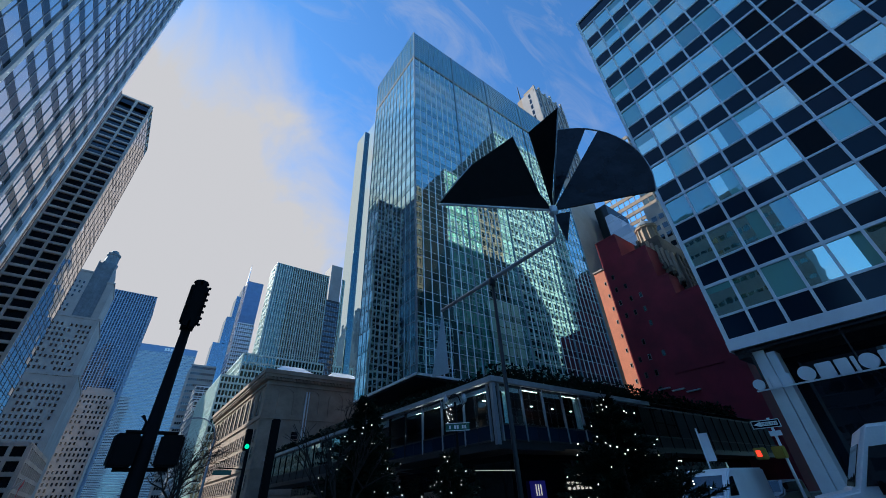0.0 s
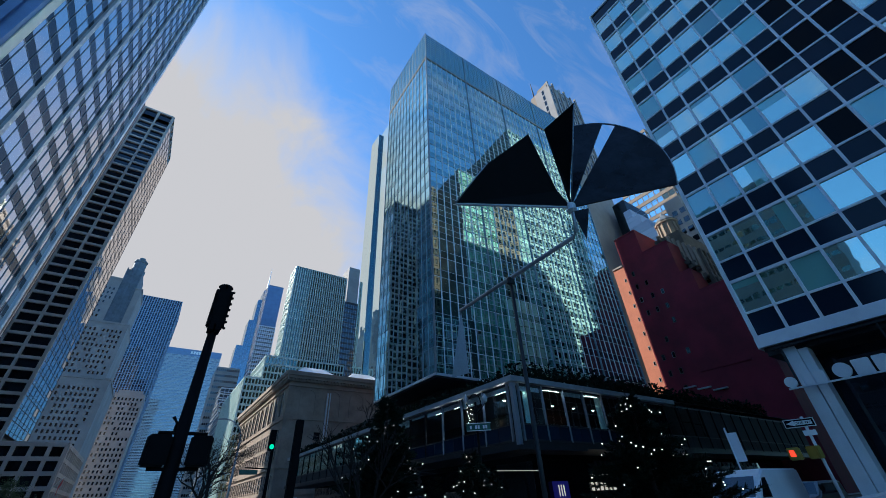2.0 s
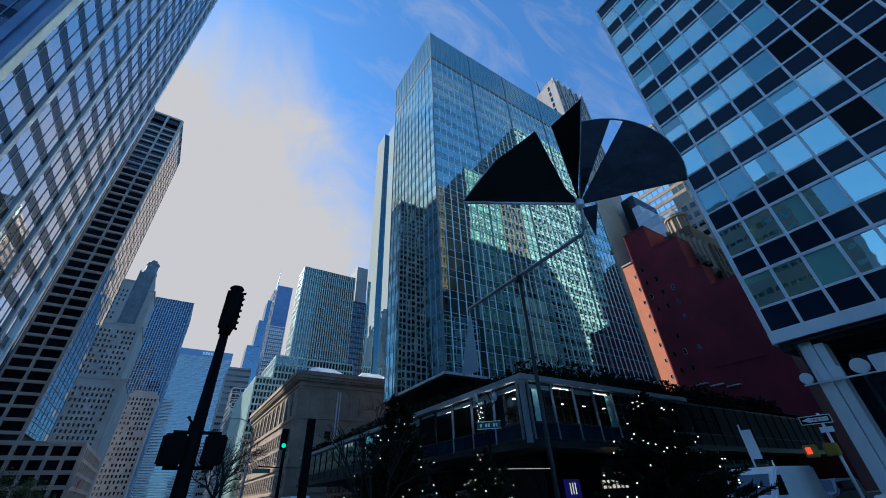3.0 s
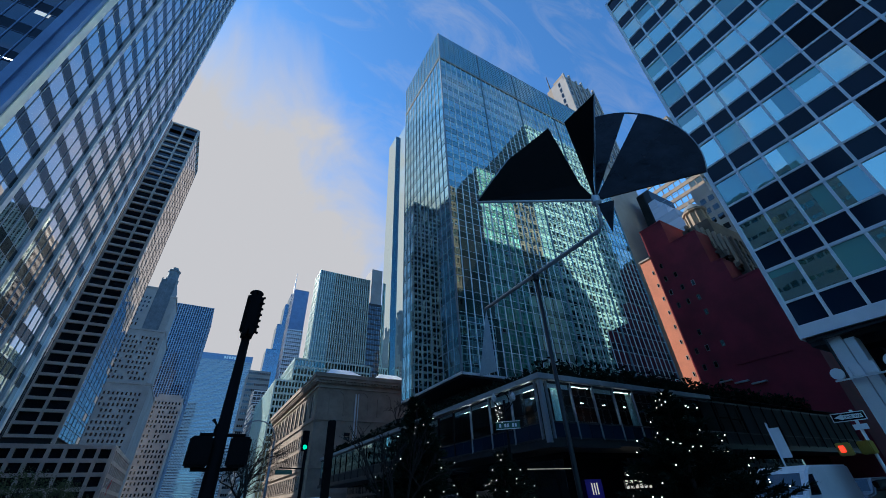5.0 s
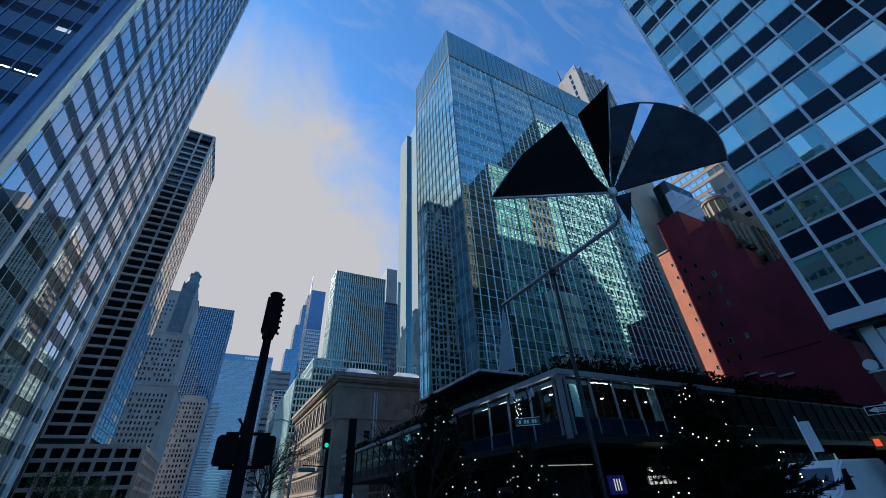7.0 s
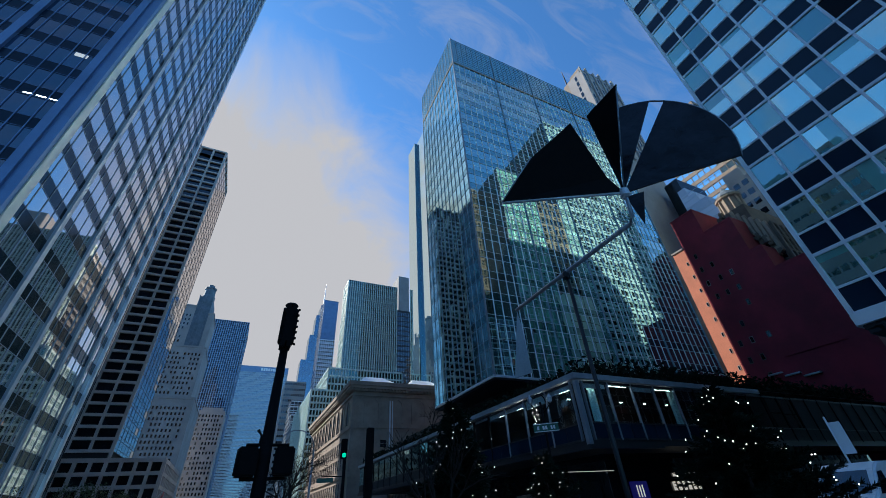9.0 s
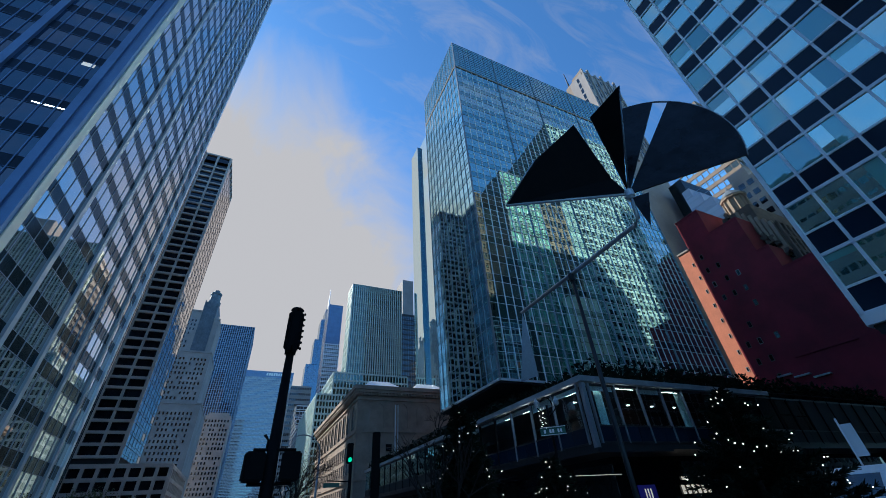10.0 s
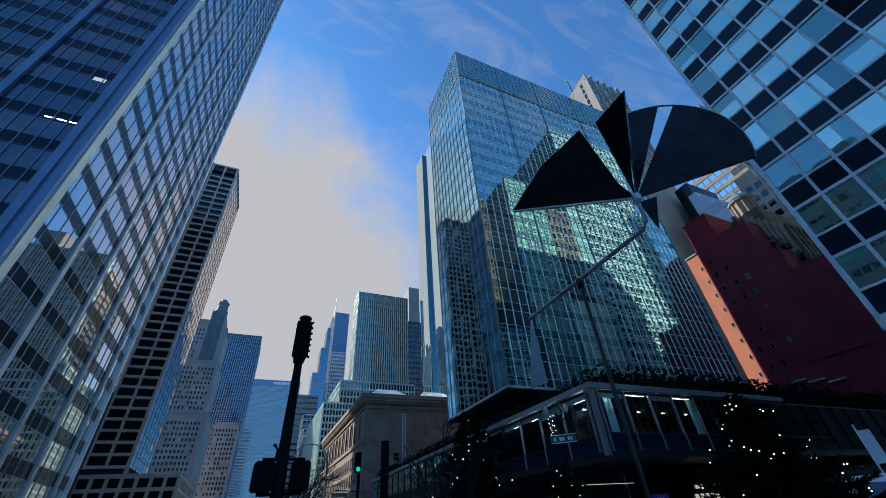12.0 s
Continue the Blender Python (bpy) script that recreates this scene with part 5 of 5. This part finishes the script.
cl.modifiers.new("thick", "SOLIDIFY").thickness = 0.02


# ---- vehicles ----
def vehicle(name, label, profile, glassy, length, width, paint, wheel_r, axles):
    """A vehicle at the origin, nose towards +x, from its side outline (x, z)."""
    h = thing(name, label, "vehicle")
    bm = bmesh.new()
    ring = [bm.verts.new((x, -width / 2, z)) for x, z in profile]
    face = bm.faces.new(ring)
    ex = bmesh.ops.extrude_face_region(bm, geom=[face])
    bmesh.ops.translate(bm, vec=(0, width, 0), verts=[e for e in ex["geom"] if isinstance(e, bmesh.types.BMVert)])
    bmesh.ops.recalc_face_normals(bm, faces=bm.faces[:])
    bmesh.ops.bevel(bm, geom=bm.edges[:], offset=0.07, segments=3, affect="EDGES")
    body = part("body", bm, paint, h)
    for nm, pts in glassy:
        for sgn in ((-1, 1) if nm == "side_window" else (0,)):
            if nm == "side_window":
                vv = [(x, sgn * (width / 2 + 0.006), z) for x, z in pts]
            else:
                (xa, za), (xb, zb) = pts
                vv = [(xa + 0.012, -width * 0.42, za), (xa + 0.012, width * 0.42, za), (xb + 0.012, width * 0.38, zb), (xb + 0.012, -width * 0.38, zb)]
            g = link_mesh(nm, vv, [tuple(range(len(vv)))], "dark_glass", h)
            g.modifiers.new("thick", "SOLIDIFY").thickness = 0.012
    for ax in axles:
        for sy in (-1, 1):
            w = thing("wheel", "", "")
            del w
            tv = []
            seg = 20
            prof = [(wheel_r * 0.62, 0.0), (wheel_r * 0.95, 0.0), (wheel_r, 0.05), (wheel_r, 0.17), (wheel_r * 0.95, 0.22), (wheel_r * 0.62, 0.22)]
            for rr, yy in prof:
                for i in range(seg):
                    a = 2 * math.pi * i / seg
                    tv.append((ax + rr * math.cos(a), sy * (width / 2 - 0.2) + sy * yy, wheel_r + rr * math.sin(a)))
            tf = [(k * seg + i, k * seg + (i + 1) % seg, (k + 1) * seg + (i + 1) % seg, (k + 1) * seg + i) for k in range(len(prof) - 1) for i in range(seg)]
            ty = link_mesh("tyre", tv, tf, "rubber", h)
            rv = [(ax + wheel_r * 0.62 * math.cos(2 * math.pi * i / seg), sy * (width / 2 - 0.0), wheel_r + wheel_r * 0.62 * math.sin(2 * math.pi * i / seg)) for i in range(seg)]
            link_mesh("rim", rv, [tuple(range(seg))], "steel", ty)
    front = max(x for x, z in profile)
    for sy in (-1, 1):
        rounded_box("headlight", (front - 0.03, sy * width * 0.36, 0.85), (0.12, 0.28, 0.18), "white_paint", h, 0.03)
        rounded_box("mirror", (front - 1.35, sy * (width / 2 + 0.12), 1.45), (0.12, 0.2, 0.28), "black_paint", h, 0.03)
    return h


VAN = [(-2.8, 0.35), (2.7, 0.35), (2.85, 0.6), (2.8, 1.0), (2.1, 1.25), (1.35, 2.05), (0.9, 2.3), (-2.75, 2.3), (-2.85, 1.2)]
VAN_GLASS = [("side_window", [(1.0, 1.25), (1.85, 1.25), (1.3, 1.95), (0.95, 1.98)]), ("windscreen", [(2.1, 1.27), (1.38, 2.03)])]
SUV = [(-2.3, 0.4), (2.2, 0.4), (2.35, 0.7), (2.2, 1.05), (1.2, 1.15), (0.5, 1.7), (-1.9, 1.75), (-2.35, 1.1)]
SUV_GLASS = [("side_window", [(-1.8, 1.18), (0.95, 1.18), (0.42, 1.62), (-1.7, 1.64)]), ("windscreen", [(1.2, 1.17), (0.52, 1.69)])]
TRUCK = [(-3.2, 0.5), (3.0, 0.5), (3.1, 0.8), (3.0, 1.3), (2.2, 1.45), (1.7, 2.35), (1.5, 2.7), (-3.2, 2.75)]
TRUCK_GLASS = [("side_window", [(1.1, 1.5), (2.0, 1.5), (1.6, 2.25), (1.1, 2.28)]), ("windscreen", [(2.2, 1.47), (1.72, 2.33)])]

van = vehicle("parked_van", "white work van parked by the corner", VAN, VAN_GLASS, 5.7, 2.0, "white_paint", 0.36, (-1.8, 1.8))
van.matrix_basis = pose(23.4, 9.2, 0.0, 0, 0, 178)
brd = thing("ladder_board", "white sign board on a slanted post", "sign")
rounded_box("board", (25.3, 9.92, 3.40), (0.07, 0.42, 1.35), "white_paint", brd, 0.01, 20)
tube("post", [(25.25, 10.16, 0.0), (25.25, 10.16, 4.35)], 0.045, "white_paint", brd, 8)
suv = vehicle("parked_suv", "dark grey suv waiting in the side street", SUV, SUV_GLASS, 4.6, 1.9, "grey_metal", 0.36, (-1.4, 1.4))
suv.matrix_basis = pose(29.6, 9.3, 0.0, 0, 0, 182)
suv2 = copy_thing(suv, pose(36.0, 10.6, 0.0, 0, 0, 184))
trk = vehicle("white_truck", "white step truck standing near the corner", TRUCK, TRUCK_GLASS, 6.2, 2.1, "white_paint", 0.4, (-2.0, 2.0))
trk.matrix_basis = pose(14.9, 0.7, 0.0, 0, 0, 105)
bt = vehicle("box_truck", "pale blue-white delivery truck on the avenue", TRUCK, TRUCK_GLASS, 6.2, 2.1, "white_paint", 0.4, (-2.0, 2.0))
bt.matrix_basis = pose(13.5, 52.0, 0.0, 0, 0, -90)
bt2 = copy_thing(bt, pose(14.5, 64.0, 0.0, 0, 0, -90))

# ---- lit shop signs under the podium ----
shop = thing("shop_sign", "row of small lit sign shapes under the podium", "sign")
for k in range(6):
    rounded_box("sign_shape", (33.0 + k * 0.62, 25.42, 2.2), (0.36, 0.06, 0.62), "shop_light", shop, 0.02)
for k in range(5):
    rounded_box("sign_shape", (33.4 + k * 0.66, 25.42, 3.0), (0.42, 0.06, 0.26), "shop_light", shop, 0.02)
rail = rounded_box("sign_rail", (34.8, 25.46, 2.7), (3.6, 0.05, 0.04), "dark_metal", shop, 0.01)
mon = thing("monogram_sign", "white monogram shape on a dark blue panel", "sign")
rounded_box("panel", (28.7, 25.3, 2.0), (1.9, 0.08, 1.3), "blue_sign", mon, 0.02)
for dx in (-0.3, 0.0, 0.3):
    rounded_box("stroke", (28.7 + dx, 25.24, 2.0), (0.1, 0.05, 0.8), "shop_light", mon, 0.01)
canopy = thing("strip_light", "thin lit strip along the shop soffit", "lamp")
box_part("strip", 21.9, 26.4, 25.2, 25.25, 3.40, 3.44, "shop_light", canopy)
